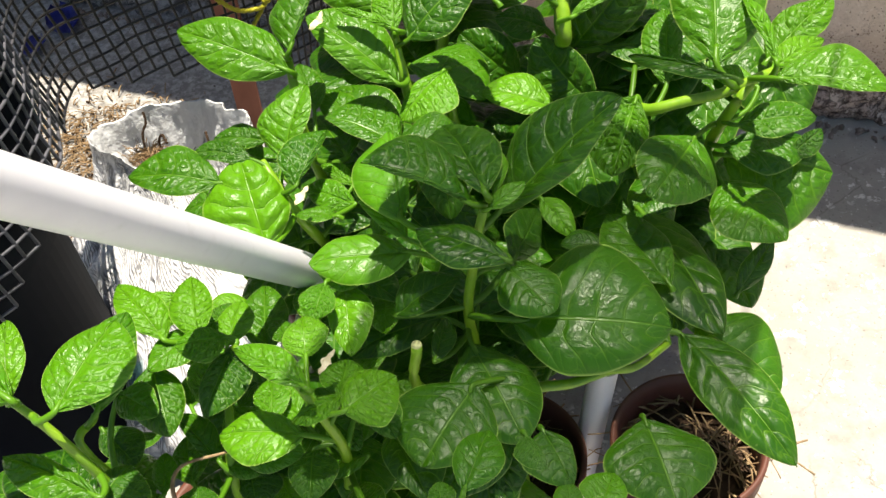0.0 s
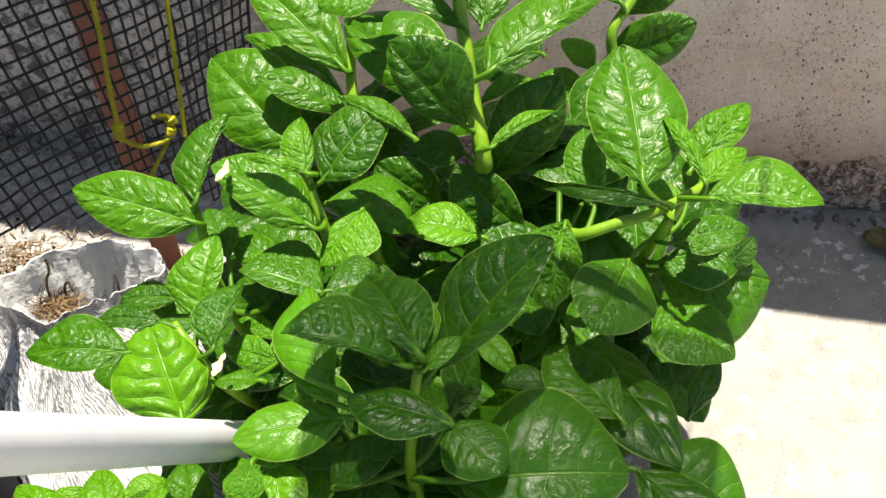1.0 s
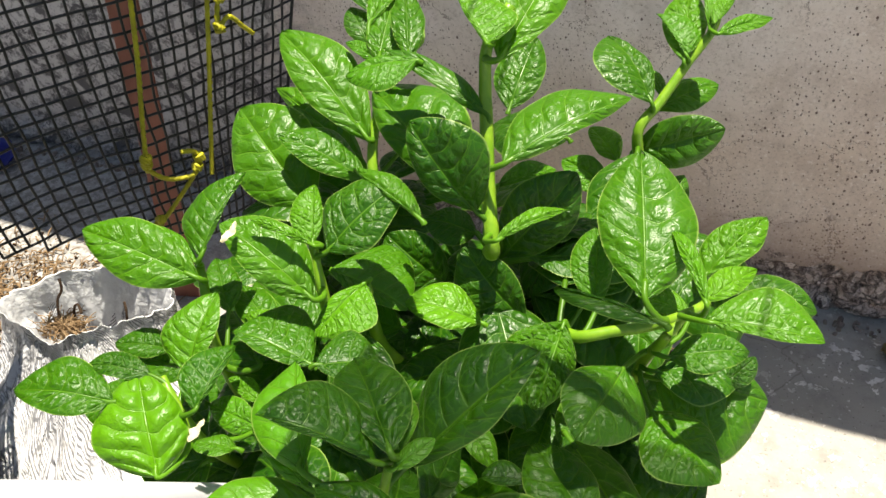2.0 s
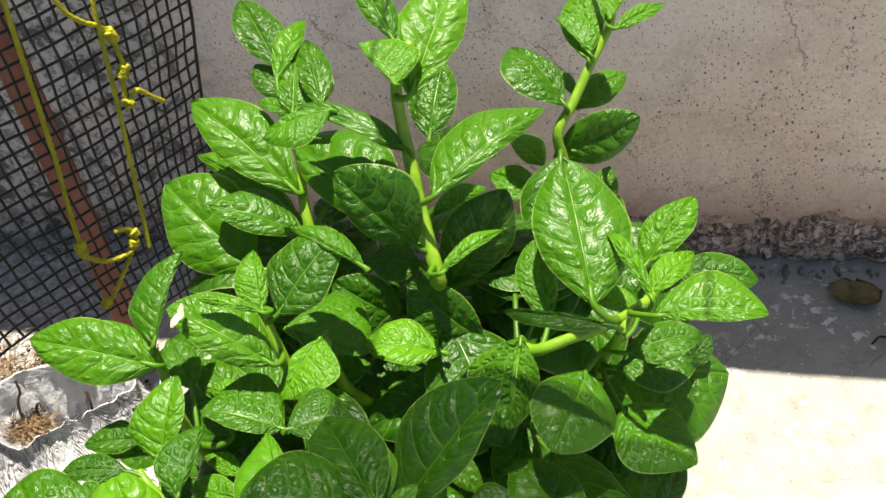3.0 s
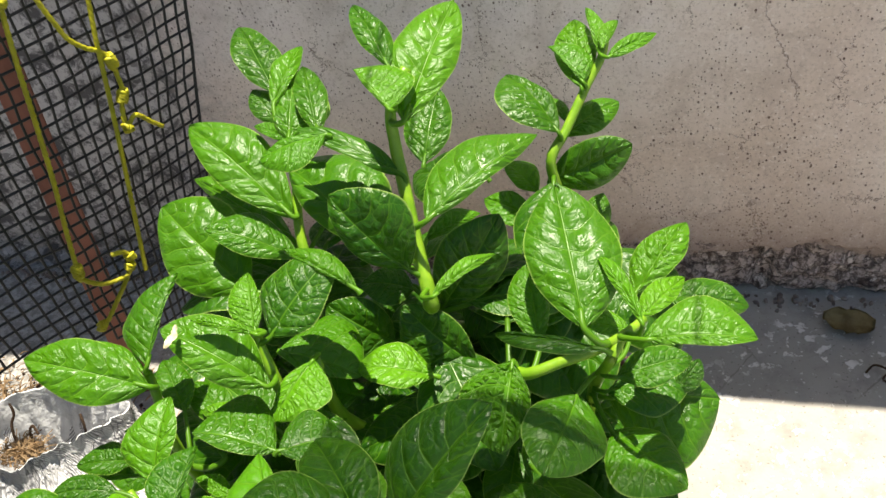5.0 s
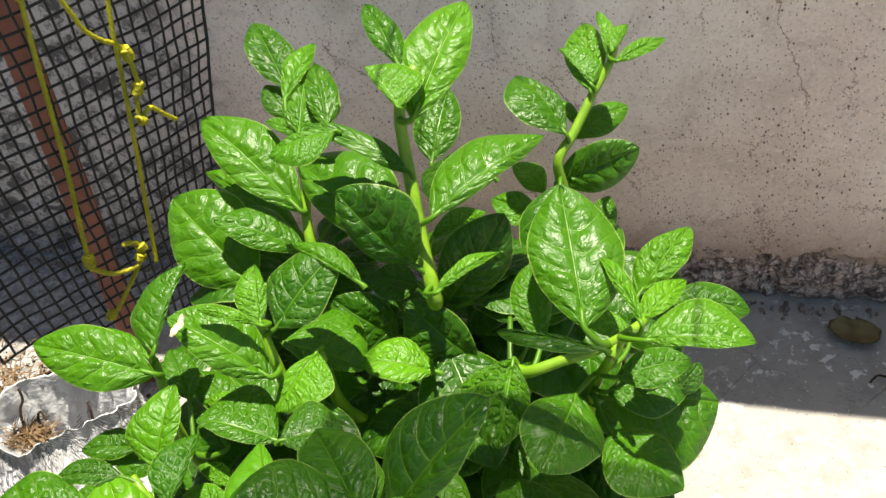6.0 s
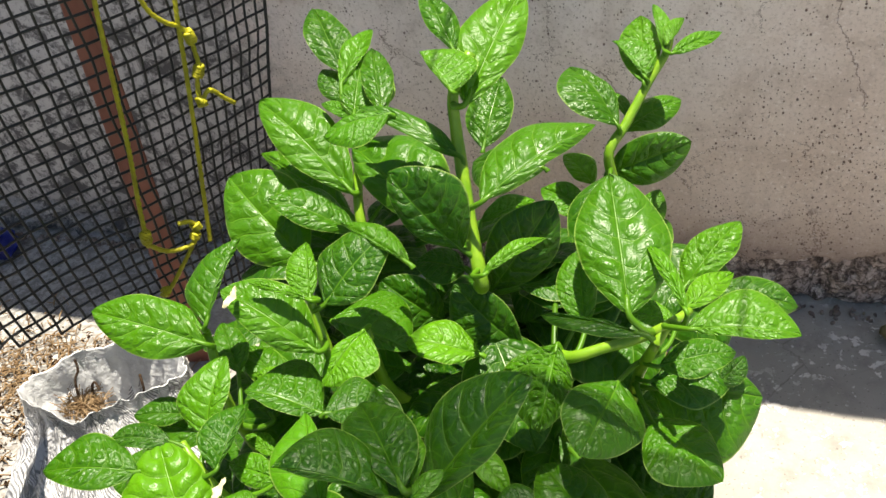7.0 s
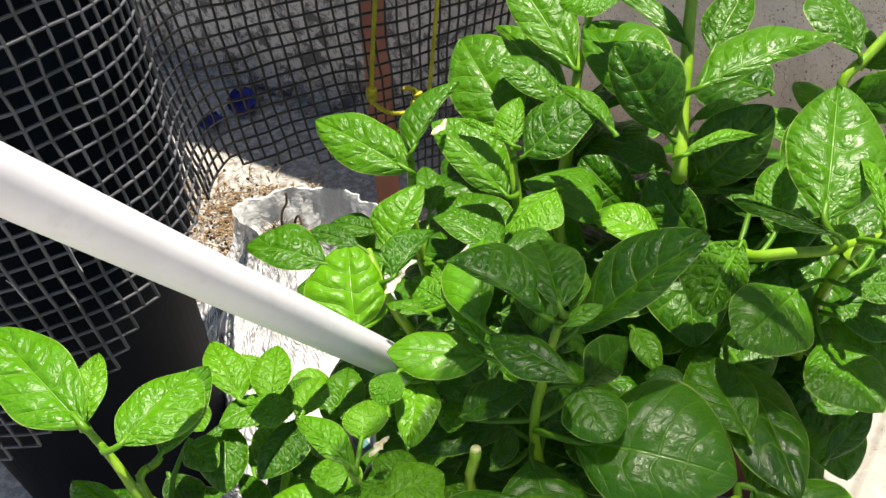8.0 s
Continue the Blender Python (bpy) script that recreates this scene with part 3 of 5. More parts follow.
# ---- sack of dry soil ----
def build_sack():
    sack = thing("plastic_sack", "open crumpled silver-white printed plastic sack with dry roots inside", "sack", at=(-0.50, 0.88, 0))
    o = Vector((-0.50, 0.88, 0))
    corner = [(-0.426, 1.005), (-0.452, 1.034), (-0.500, 1.040), (-0.546, 1.030), (-0.596, 0.998), (-0.632, 0.943), (-0.580, 0.918), (-0.530, 0.908), (-0.500, 0.930), (-0.462, 0.962)]
    loop = smooth_line([(*q, 0) for q in corner[-2:] + corner + corner[:2]], 12)[24:144]
    n = len(loop)
    body = [(-0.455 + 0.185 * math.cos(a), 0.822 + 0.150 * math.sin(a)) for a in [2 * math.pi * (i + 9) / n for i in range(n)]]

    def ring(z, blend, shrink, crush):
        row = []
        for i in range(n):
            a = 2 * math.pi * i / n
            k = 0.5 - 0.5 * math.cos(math.pi * blend)
            q = Vector((body[i][0] * (1 - k) + loop[i].x * k, body[i][1] * (1 - k) + loop[i].y * k, z))
            centre = Vector((-0.455 * (1 - k) - 0.53 * k, 0.822 * (1 - k) + 0.972 * k, z))
            d = q - centre
            s = Vector((math.cos(a) * 1.7, math.sin(a) * 1.7, z * 9))
            f = 0.10 * (0.35 - abs(noise.noise(s))) + 0.15 * (0.3 - abs(noise.noise(s * 2.6))) + 0.10 * (0.3 - abs(noise.noise(s * 6))) + 0.05 * (0.3 - abs(noise.noise(s * 13)))
            f *= 1.7 - 1.05 * min(1, max(0, (z - 0.20) / 0.09))
            q = centre + d * shrink * (1 + crush * f)
            q.z += crush * min(1, z / 0.2) * (0.007 * noise.noise(Vector((math.cos(a) * 2.3, math.sin(a) * 2.3, 5))) + 0.006 * noise.noise(Vector((math.cos(a) * 8, math.sin(a) * 8, z * 9))))
            q.z = max(q.z, 0.0)
            row.append(q - o)
        return row

    bm = bmesh.new()
    uv = bm.loops.layers.uv.new("UVMap")
    steps = 34
    level = [0.29 * j / steps for j in range(steps + 1)]
    rows = [ring(z, min(1, max(0, (z - 0.08) / 0.20)), 0.93 + 0.07 * min(1, z / 0.03), 1.0) for z in level]
    grid(bm, rows, True)
    bm.verts.index_update()
    for face in bm.faces:
        idx = [l.vert.index for l in face.loops]
        for l in face.loops:
            i, j = l.vert.index % n, l.vert.index // n
            if i == 0 and max(k % n for k in idx) == n - 1:
                i = n
            l[uv].uv = (i / n * 3.0, level[j] * 3.0)
    part("bag", bm, SACK, sack)
    bm = bmesh.new()
    grid(bm, [ring(0.29, 1, 1.0, 1.0), ring(0.2915, 1, 0.996, 1.0), ring(0.289, 1, 0.985, 1.0)] + [ring(0.289 - 0.015 * k + 0.003 * (k % 2), 1, 0.985 - 0.055 * k - 0.012 * (k % 2), 1.5) for k in range(1, 12)], True)
    part("lining", bm, LINING, sack, "silvery grey inside of the sack")
    bm = bmesh.new()
    rows = []
    for j in range(8):
        r = j / 7
        rows.append([Vector((-0.530 + 0.075 * r * math.cos(a), 0.972 + 0.048 * r * math.sin(a), 0.165 + 0.010 * noise.noise(Vector((r * 6 * math.cos(a), r * 6 * math.sin(a), 2))))) - o for a in [2 * math.pi * k / 40 for k in range(40)]])
    grid(bm, rows, True)
    part("soil", bm, SOIL, sack)
    rng = random.Random(11)
    bm = bmesh.new()
    for k in range(303):
        a, r = rng.uniform(0, 6.3), rng.uniform(0, 1) ** 0.6
        q = Vector((-0.552 + 0.030 * r * math.cos(a), 0.950 + 0.020 * r * math.sin(a), 0.252 + 0.014 * (1 - r))) - o
        d = Vector((rng.gauss(0, 1), rng.gauss(0, 0.7), abs(rng.gauss(0, 0.18)))).normalized() * rng.uniform(0.010, 0.030)
        tube(bm, smooth_line([q, q + d * 0.5 + Vector((0, 0, rng.uniform(0, 0.008))), q + d], 3), rng.uniform(0.0003, 0.0008), 4)
    tagged(part("root_tangle", bm, STRAW, sack, "tangle of dry brown roots"), kind="stuff")
    for pts in ([(-0.572, 0.955, 0.22), (-0.578, 0.975, 0.270), (-0.572, 0.985, 0.288), (-0.576, 0.992, 0.300)], [(-0.550, 0.962, 0.22), (-0.548, 0.970, 0.270), (-0.538, 0.972, 0.286), (-0.530, 0.966, 0.278)], [(-0.500, 0.985, 0.21), (-0.488, 0.992, 0.262), (-0.494, 1.002, 0.275)]):
        bm = bmesh.new()
        tube(bm, [q - o for q in smooth_line(pts, 5)], 0.0018, 6)
        part("twig", bm, SOIL, sack)


build_sack()


# ---- pots ----
def pot(x, y, r, h, label):
    p = thing("flower_pot", label, "pot", "flower pots", at=(x, y, 0))
    bm = bmesh.new()
    lathe(bm, [(0, 0.004), (r * 0.68, 0), (r * 0.70, 0.01), (r * 0.95, h - 0.035), (r * 1.03, h - 0.033), (r * 1.05, h - 0.004), (r * 1.03, h), (r * 0.98, h), (r * 0.95, h - 0.02), (r * 0.90, h - 0.07)], 56)
    part("body", bm, CLAY, p)
    bm = bmesh.new()
    rows = []
    for j in range(10):
        s = j / 9
        rows.append([(0.93 * r * s * math.cos(a), 0.93 * r * s * math.sin(a), h - 0.04 + 0.012 * noise.noise(Vector((x + 8 * s * math.cos(a), y + 8 * s * math.sin(a), 1))) - 0.008 * s) for a in [2 * math.pi * k / 48 for k in range(48)]])
    grid(bm, rows, True)
    part("soil", bm, SOIL, p, "dark dry potting soil")
    rng = random.Random(int(1000 * (x + 2)))
    bm = bmesh.new()
    for k in range(150):
        a, s = rng.uniform(0, 6.3), rng.uniform(0, 1) ** 0.5 * 0.95
        q = Vector((r * s * math.cos(a), r * s * math.sin(a), h - 0.038 + rng.uniform(0, 0.008)))
        d = Vector((rng.gauss(0, 1), rng.gauss(0, 1), rng.gauss(0, 0.12))).normalized() * rng.uniform(0.015, 0.06)
        tube(bm, smooth_line([q, q + d * 0.5 + Vector((rng.gauss(0, 0.004), rng.gauss(0, 0.004), 0.004)), q + d], 3), rng.uniform(0.0005, 0.0013), 4)
    part("straw", bm, STRAW, p, "dry straw-coloured stalks lying on the soil")


pot(0.181, 0.761, 0.068, 0.262, "small brown pot with dry straw on its soil")
pot(0.025, 0.705, 0.070, 0.24, "small brown pot hidden under broad leaves")
pot(-0.13, 0.545, 0.120, 0.27, "brown pot crowded with young spinach")
pot(-0.20, 0.90, 0.125, 0.26, "brown pot beside the crumpled sack")
pot(0.045, 1.10, 0.112, 0.25, "brown pot near the wall")


# ---- pipes ----
def pipe(a, b, r, label):
    a, b = Vector(a), Vector(b)
    p = thing("plastic_pipe", label, "pipe", at=a)
    bm = bmesh.new()
    d = b - a
    n = 24
    line = [d * (i / n) for i in range(n + 1)]
    tube(bm, line, r, 40, False)
    tube(bm, line[::-1], r * 0.86, 40, False)
    for k in (0, -1):
        c = line[k]
        x = d.normalized().cross(Vector((0.31, 0.22, 0.92))).normalized()
        y = x.cross(d.normalized())
        ring = [[bm.verts.new(c + s * (math.cos(t) * x + math.sin(t) * y)) for t in [2 * math.pi * i / 40 for i in range(40)]] for s in (r, r * 0.86)]
        for i in range(40):
            j = (i + 1) % 40
            bm.faces.new((ring[0][i], ring[0][j], ring[1][j], ring[1][i]))
    part("tube", bm, PVC, p)


pipe((-0.178, 0.995, 0.012), (-0.055, 0.205, 1.245), 0.0151, "white plastic pipe leaning out of the plants")
pipe((0.069, 0.710, 0.014), (0.094, 0.790, 0.300), 0.0135, "short white plastic pipe leaning on a small pot")


# ---- litter on the floor ----
rng = random.Random(31)
bm = bmesh.new()
for k in range(2200):
    if rng.random() < 0.6:
        q = Vector((rng.gauss(-0.88, 0.12), rng.gauss(1.16, 0.06), 0.004))
    else:
        q = Vector((rng.gauss(-0.76, 0.05), rng.gauss(1.04, 0.06), 0.004))
    d = Vector((rng.gauss(0, 1), rng.gauss(0, 1), abs(rng.gauss(0, 0.35)))).normalized() * rng.uniform(0.006, 0.028)
    tube(bm, smooth_line([q, q + d * 0.5 + Vector((0, 0, rng.uniform(0, 0.006))), q + d], 2), rng.uniform(0.0005, 0.0015), 4)
tagged(part("plant_litter", bm, STRAW), "dry brown roots and stalks scattered on the floor", "litter", kind="stuff")
bm = bmesh.new()
for k in range(1500):
    r = rng.uniform(0.0012, 0.0048)
    q = Vector((rng.gauss(-0.85, 0.14), rng.gauss(1.12, 0.07), r * 0.4)) if k % 3 else Vector((rng.gauss(-0.71, 0.035), rng.gauss(0.985, 0.055), r * 0.4))
    bmesh.ops.create_icosphere(bm, subdivisions=1, radius=1, matrix=Matrix.Translation(q) @ Euler([rng.uniform(0, 3) for _ in range(3)]).to_matrix().to_4x4() @ Matrix.Diagonal((r, r * rng.uniform(0.5, 1), r * rng.uniform(0.35, 0.7), 1)))
for v in bm.verts:
    v.co += Vector((rng.gauss(0, 1), rng.gauss(0, 1), rng.gauss(0, 1))) * 0.0004
tagged(part("soil_crumbs", bm, SOIL, smooth=False), "dark spilled soil crumbs on the floor behind the sack", "soil", kind="stuff")


def sheet(name, at, length, width, turn, curl, material, label, category):
    """A thin crumpled scrap lying on the floor."""
    bm = bmesh.new()
    rows = []
    for j in range(15):
        v = j / 14
        w = width * math.sin(math.pi * min(0.97, 0.06 + v * 0.9)) ** 0.6
        row = []
        for i in range(11):
            u = 2 * i / 10 - 1
            z = 0.004 + curl * (u * u + 0.5 * (2 * v - 1) ** 2) + 0.008 * abs(noise.noise(Vector((u * 2 + at[0] * 9, v * 4, 1))))
            row.append((u * w + 0.006 * noise.noise(Vector((v * 6, u, 2))), (v - 0.5) * length, z))
        rows.append(row)
    grid(bm, rows)
    bmesh.ops.solidify(bm, geom=bm.faces[:], thickness=0.0008)
    ob = part(name, bm, material)
    ob.location, ob.rotation_euler = (at[0], at[1], 0.002), (0, 0, radians(turn))
    return tagged(ob, label, category)


sheet("dead_leaf", (0.447, 1.450), 0.072, 0.026, 78, 0.007, DRYLEAF, "curled dead brown leaf lying by the wall", "leaf")
sheet("plastic_scrap", (-1.225, 1.455), 0.115, 0.034, 50, 0.012, BLUE, "scrap of dark blue plastic on the floor", "scrap")
sheet("plastic_scrap", (-1.23, 1.365), 0.06, 0.024, 10, 0.012, BLUE, "small scrap of dark blue plastic on the floor", "scrap")
bm = bmesh.new()
tube(bm, smooth_line([(0, 0, 0.004), (0.012, 0.010, 0.010), (0.030, 0.004, 0.006), (0.022, -0.012, 0.004), (0.05, -0.018, 0.003)], 6), 0.0016, 6)
twig = part("twig", bm, SOIL)
twig.location = (0.462, 1.36, 0)
tagged(twig, "small dark curled twig on the floor", "twig")
bm = bmesh.new()
STALK = [(-0.125, 0.53, 0.23), (-0.108, 0.482, 0.44), (-0.109, 0.482, 0.501), (-0.116, 0.502, 0.506), (-0.093, 0.525, 0.500)]
tube(bm, smooth_line([Vector(q) - Vector(STALK[0]) for q in STALK], 5), [0.0022 - 0.00006 * k for k in range(5 * (len(STALK) - 1) + 1)], 6)
stalk = part("dry_stalk", bm, STRAW)
stalk.location = STALK[0]
tagged(stalk, "thin broken dry stalk standing in the pot", "stalk")


# ---- spinach plants ----
def spinach(label, stems, thick):
    p = thing("spinach_plant", label, "plant", "potted spinach", at=stems[0][0])
    o = p.location
    lines = []
    for s in stems:
        line = smooth_line(s, 6)
        lines.append(line)
        bm = bmesh.new()
        n = len(line)
        tube(bm, [q - o for q in line], [thick * (1.0 - 0.45 * i / n) for i in range(n)], 10)
        part("stem", bm, STEM, p)
    return p, lines


leaf_count = [0]
CANOPY = []


def leaf(plant, base, tip, wa, wc, va, vc, roll, bend, fold, young, pucker=0.3):
    """A fleshy oval leaf: base and tip of the midrib, half-widths of its two sides and how far along they are widest,
    the turn of the blade about its midrib, its arch, its fold along the midrib, how pale it is, by youth and by
    sunlight put into its colour (low values also stand for shade), and how deeply it is puckered."""
    p, lines = plant
    CANOPY.append(((Vector(base) + Vector(tip)) / 2, young))
    o = p.location
    base, tip = Vector(base), Vector(tip)
    axis = tip - base
    length = axis.length
    axis.normalize()
    r0 = axis.cross(Vector((0, 0, 1))).normalized()
    n0 = r0.cross(axis)
    a = radians(roll)
    side = math.cos(a) * r0 + math.sin(a) * n0
    nrm = side.cross(axis)
    leaf_count[0] += 1
    seed = Vector((leaf_count[0] * 3.17, leaf_count[0] * 1.3, 0))
    nu, nv = 30, 44

    def half(v, peak):
        if v < peak:
            return math.sin(math.pi / 2 * v / peak) ** 0.78
        return max(0.0, math.cos(math.pi / 2 * (v - peak) / (1 - peak))) ** 0.70

    pairs = 6.0 + 1.2 * noise.noise(seed)
    amp = (0.012 + 0.030 * pucker) * length
    domed = 0.9 < pucker < 1.05
    if domed:
        amp, pairs = 0.062 * length, 5.0
    bm = bmesh.new()
    uv = bm.loops.layers.uv.new("UVMap")
    rows, net = [], []
    for j in range(nv + 1):
        t = j / nv
        v = min(max(t + 0.03 * math.sin(2 * math.pi * t), 0.0), 1.0)
        row = []
        mid = base + axis * (length * v) + nrm * (length * bend * (4 * v * (1 - v)) - 0.06 * length * v * v * v)
        for i in range(nu + 1):
            u = 2 * i / nu - 1
            w = (wc * half(v, vc) if u > 0 else wa * half(v, va))
            w *= 1 + 0.035 * noise.noise(seed + Vector((v * 5, 3 if u > 0 else 7, 0)))
            q = abs(u)
            s = v * pairs - q ** 1.3 * 1.25 + 0.22 * noise.noise(seed + Vector((v * 4, u * 2.2, 11))) + (0.4 if u > 0 else 0) * min(1, q * 4)
            net += (s + 40.0, u * w * pairs / length + 6.3 * leaf_count[0], v * pairs - 0.55 * q)
            f = s - math.floor(s)
            g = q * 2.6 + 0.5 * noise.noise(seed + Vector((math.floor(s) * 2.3, 1 if u > 0 else 5, 0)))
            g -= math.floor(g)
            rim = min(1, q * 6) * (1 - q ** 5) * min(1, 5 * (1 - v))
            quilt = math.sin(math.pi * f) ** 0.6 * (1.0 if domed else 0.62 + 0.38 * math.sin(math.pi * g) ** 0.6) * rim
            h = amp * (quilt - 0.45) * (0.85 + 0.5 * noise.noise(seed + Vector((v * 4, u * 2, 2))))
            h += 0.020 * length * noise.noise(seed + Vector((v * 2.5, u * 1.6, 5)))
            h += (0.0 if domed else 0.0008 + 0.0014 * pucker) * noise.noise(seed + Vector((u * w, v * length, 0)) * 75) * rim
            h += 0.014 * length * q * q * math.sin(v * 12 + seed.x + (2 if u > 0 else 0))
            h += fold * w * (q ** 1.4) - 0.28 * w * q ** 3
            row.append(mid + side * (u * w) + nrm * h - o)
        rows.append(row)
    grid(bm, rows)
    bm.verts.index_update()
    for f in bm.faces:
        for l in f.loops:
            j, i = divmod(l.vert.index, nu + 1)
            l[uv].uv = (i / nu, j / nv)
    # leaf stalk, to the nearest stem a little lower down
    best, place = 1e9, None
    for line in lines:
        for q in line:
            d = (q - base).length + max(0, q.z - base.z + 0.006) * 6
            if d < best:
                best, place = d, q
    n0v = len(bm.verts)
    flat = Vector((axis.x, axis.y, 0))
    knee = base - flat * min(0.012, 0.3 * best) + (place - base) * 0.3
    r = 0.0016 + 0.012 * length
    root = [place - o, (place * 0.35 + knee * 0.65) - o]
    if best > 0.065:
        root = [base - flat * 0.004 - Vector((0, 0, 0.003)) - o, base - flat * 0.002 - Vector((0, 0, 0.001)) - o]
    stalk = smooth_line(root + [base - o, base + axis * (0.12 * length) + nrm * (0.03 * length - r * 0.8) - o], 5)
    tube(bm, stalk, [r * (1.15 - 0.55 * i / len(stalk)) for i in range(len(stalk))], 8)
    bm.verts.index_update()
    for f in bm.faces:
        if f.loops[0].vert.index >= n0v:
            for l in f.loops:
                l[uv].uv = (0.5, 0.3)
    ob = part("leaf", bm, LEAF, p)
    at = ob.data.attributes.new("young", "FLOAT", "POINT")
    at.data.foreach_set("value", [young] * len(ob.data.vertices))
    at = ob.data.attributes.new("pucker", "FLOAT", "POINT")
    at.data.foreach_set("value", [2.2 * pucker if pucker < 0.9 or pucker > 1.05 else 0.35] * len(ob.data.vertices))
    at = ob.data.attributes.new("net", "FLOAT_VECTOR", "POINT")
    at.data.foreach_set("vector", net + [0.5] * (3 * len(ob.data.vertices) - len(net)))
    return ob


mid = spinach("tall spinach plant with broad glossy quilted green leaves", [[(0.04, 1.07, 0.22), (0.030, 1.06, 0.38), (-0.010, 1.002, 0.466), (-0.003, 0.987, 0.509), (0.008, 0.966, 0.535), (-0.005, 0.996, 0.571), (-0.017, 1.03, 0.612), (-0.025, 1.052, 0.638), (-0.025, 1.063, 0.672), (-0.01, 1.08, 0.70)], [(0.0, 1.04, 0.22), (-0.075, 0.92, 0.41), (-0.089, 0.912, 0.516)]], 0.0084)
tall = spinach("tall spinach shoot with small leaves up its bent stem", [[(0.07, 1.13, 0.22), (0.10, 1.15, 0.40), (0.092, 1.165, 0.485), (0.086, 1.17, 0.531), (0.10, 1.194, 0.551), (0.118, 1.227, 0.579), (0.133, 1.247, 0.601), (0.138, 1.254, 0.622)]], 0.0068)
right = spinach("spinach plant with a thick sideways stem and large leaves", [[(0.10, 1.02, 0.22), (0.070, 0.965, 0.40), (0.080, 0.925, 0.494), (0.10, 0.91, 0.515), (0.125, 0.916, 0.524), (0.152, 0.923, 0.532), (0.174, 0.929, 0.545), (0.189, 0.952, 0.54)], [(0.11, 1.03, 0.22), (0.14, 0.97, 0.42), (0.163, 0.919, 0.523), (0.174, 0.928, 0.543)]], 0.0063)
left = spinach("bushy spinach plant with sunlit pointed leaves", [[(-0.16, 0.90, 0.25), (-0.10, 0.865, 0.44), (-0.107, 0.875, 0.522), (-0.116, 0.886, 0.552), (-0.121, 0.895, 0.57)], [(-0.20, 0.88, 0.25), (-0.195, 0.83, 0.46), (-0.209, 0.856, 0.556)], [(-0.18, 0.95, 0.25), (-0.13, 1.0, 0.48), (-0.138, 1.044, 0.553), (-0.143, 1.073, 0.578), (-0.148, 1.095, 0.611)]], 0.0065)
sack = spinach("low spinach shoot with a puckered yellow-green leaf", [[(-0.19, 0.85, 0.25), (-0.16, 0.76, 0.44), (-0.164, 0.746, 0.492), (-0.182, 0.755, 0.516), (-0.194, 0.764, 0.522)]], 0.0055)
front = spinach("shaded spinach plant with very broad dark leaves", [[(0.03, 0.70, 0.20), (0.018, 0.695, 0.40), (0.015, 0.693, 0.479), (0.021, 0.701, 0.528), (0.028, 0.712, 0.572), (0.032, 0.72, 0.585)], [(0.045, 0.69, 0.20), (0.052, 0.672, 0.385), (0.073, 0.667, 0.44), (0.098, 0.681, 0.439), (0.123, 0.699, 0.442), (0.139, 0.714, 0.432), (0.155, 0.753, 0.415)]], 0.0050)
low = spinach("crowded young spinach with small bright leaves", [[(-0.13, 0.50, 0.26), (-0.14, 0.475, 0.45), (-0.151, 0.472, 0.543), (-0.166, 0.474, 0.579), (-0.183, 0.475, 0.601)], [(-0.15, 0.52, 0.26), (-0.161, 0.48, 0.526), (-0.165, 0.502, 0.549)], [(-0.08, 0.55, 0.26), (-0.03, 0.56, 0.45), (-0.035, 0.559, 0.53), (-0.055, 0.566, 0.552), (-0.107, 0.58, 0.542)], [(-0.12, 0.53, 0.26), (-0.097, 0.516, 0.455), (-0.121, 0.565, 0.496), (-0.164, 0.59, 0.514)]], 0.0043)


leaf(mid, (-0.009, 1.044, 0.671), (0.018, 1.164, 0.721), 0.0337, 0.0239, 0.51, 0.50, -18, 0.04, 0.19, 0.55)
leaf(mid, (-0.026, 1.082, 0.700), (-0.072, 1.148, 0.728), 0.0134, 0.0156, 0.51, 0.38, -2, 0.06, 0.21, 0.02)
leaf(mid, (-0.013, 1.031, 0.691), (-0.052, 1.069, 0.710), 0.0035, 0.0370, 0.46, 0.38, -1, 0.02, 0.26, 0.8)
leaf(mid, (-0.029, 1.122, 0.566), (-0.025, 1.196, 0.606), 0.0268, 0.0213, 0.44, 0.46, -5, 0.04, 0.11, 0.35)
leaf(mid, (-0.017, 1.033, 0.622), (-0.119, 1.061, 0.658), 0.0096, 0.0148, 0.38, 0.44, 8, 0.05, 0.26, 0.17, 0.1)
leaf(mid, (0.011, 0.990, 0.608), (0.093, 1.086, 0.631), 0.0421, 0.0108, 0.44, 0.49, -13, 0.06, 0.09, 0.45)
leaf(mid, (-0.009, 0.977, 0.563), (-0.068, 0.985, 0.636), 0.0209, 0.0446, 0.54, 0.54, 65, 0.08, 0.18, 0)
leaf(mid, (-0.034, 0.999, 0.561), (-0.150, 1.079, 0.601), 0.0218, 0.0549, 0.54, 0.54, 20, 0.07, 0.07, 0.5)
leaf(mid, (0.004, 0.997, 0.496), (0.062, 1.031, 0.577), 0.0322, 0.0308, 0.54, 0.54, -66, 0.06, 0.13, 0)
leaf(mid, (0.026, 0.926, 0.584), (0.071, 0.975, 0.590), 0.0107, 0.0035, 0.54, 0.51, -15, 0.08, 0.17, 0.8)
leaf(mid, (-0.040, 1.052, 0.467), (-0.081, 1.019, 0.471), 0.0066, 0.0063, 0.44, 0.50, 14, 0.07, 0.27, 0.8)
leaf(mid, (0.009, 0.930, 0.480), (-0.056, 0.921, 0.499), 0.0202, 0.0280, 0.51, 0.54, 5, 0.07, 0.28, 1.0)
leaf(mid, (0.037, 0.963, 0.458), (-0.024, 0.974, 0.518), 0.0390, 0.0229, 0.42, 0.54, 59, 0.05, 0.25, 0.16)
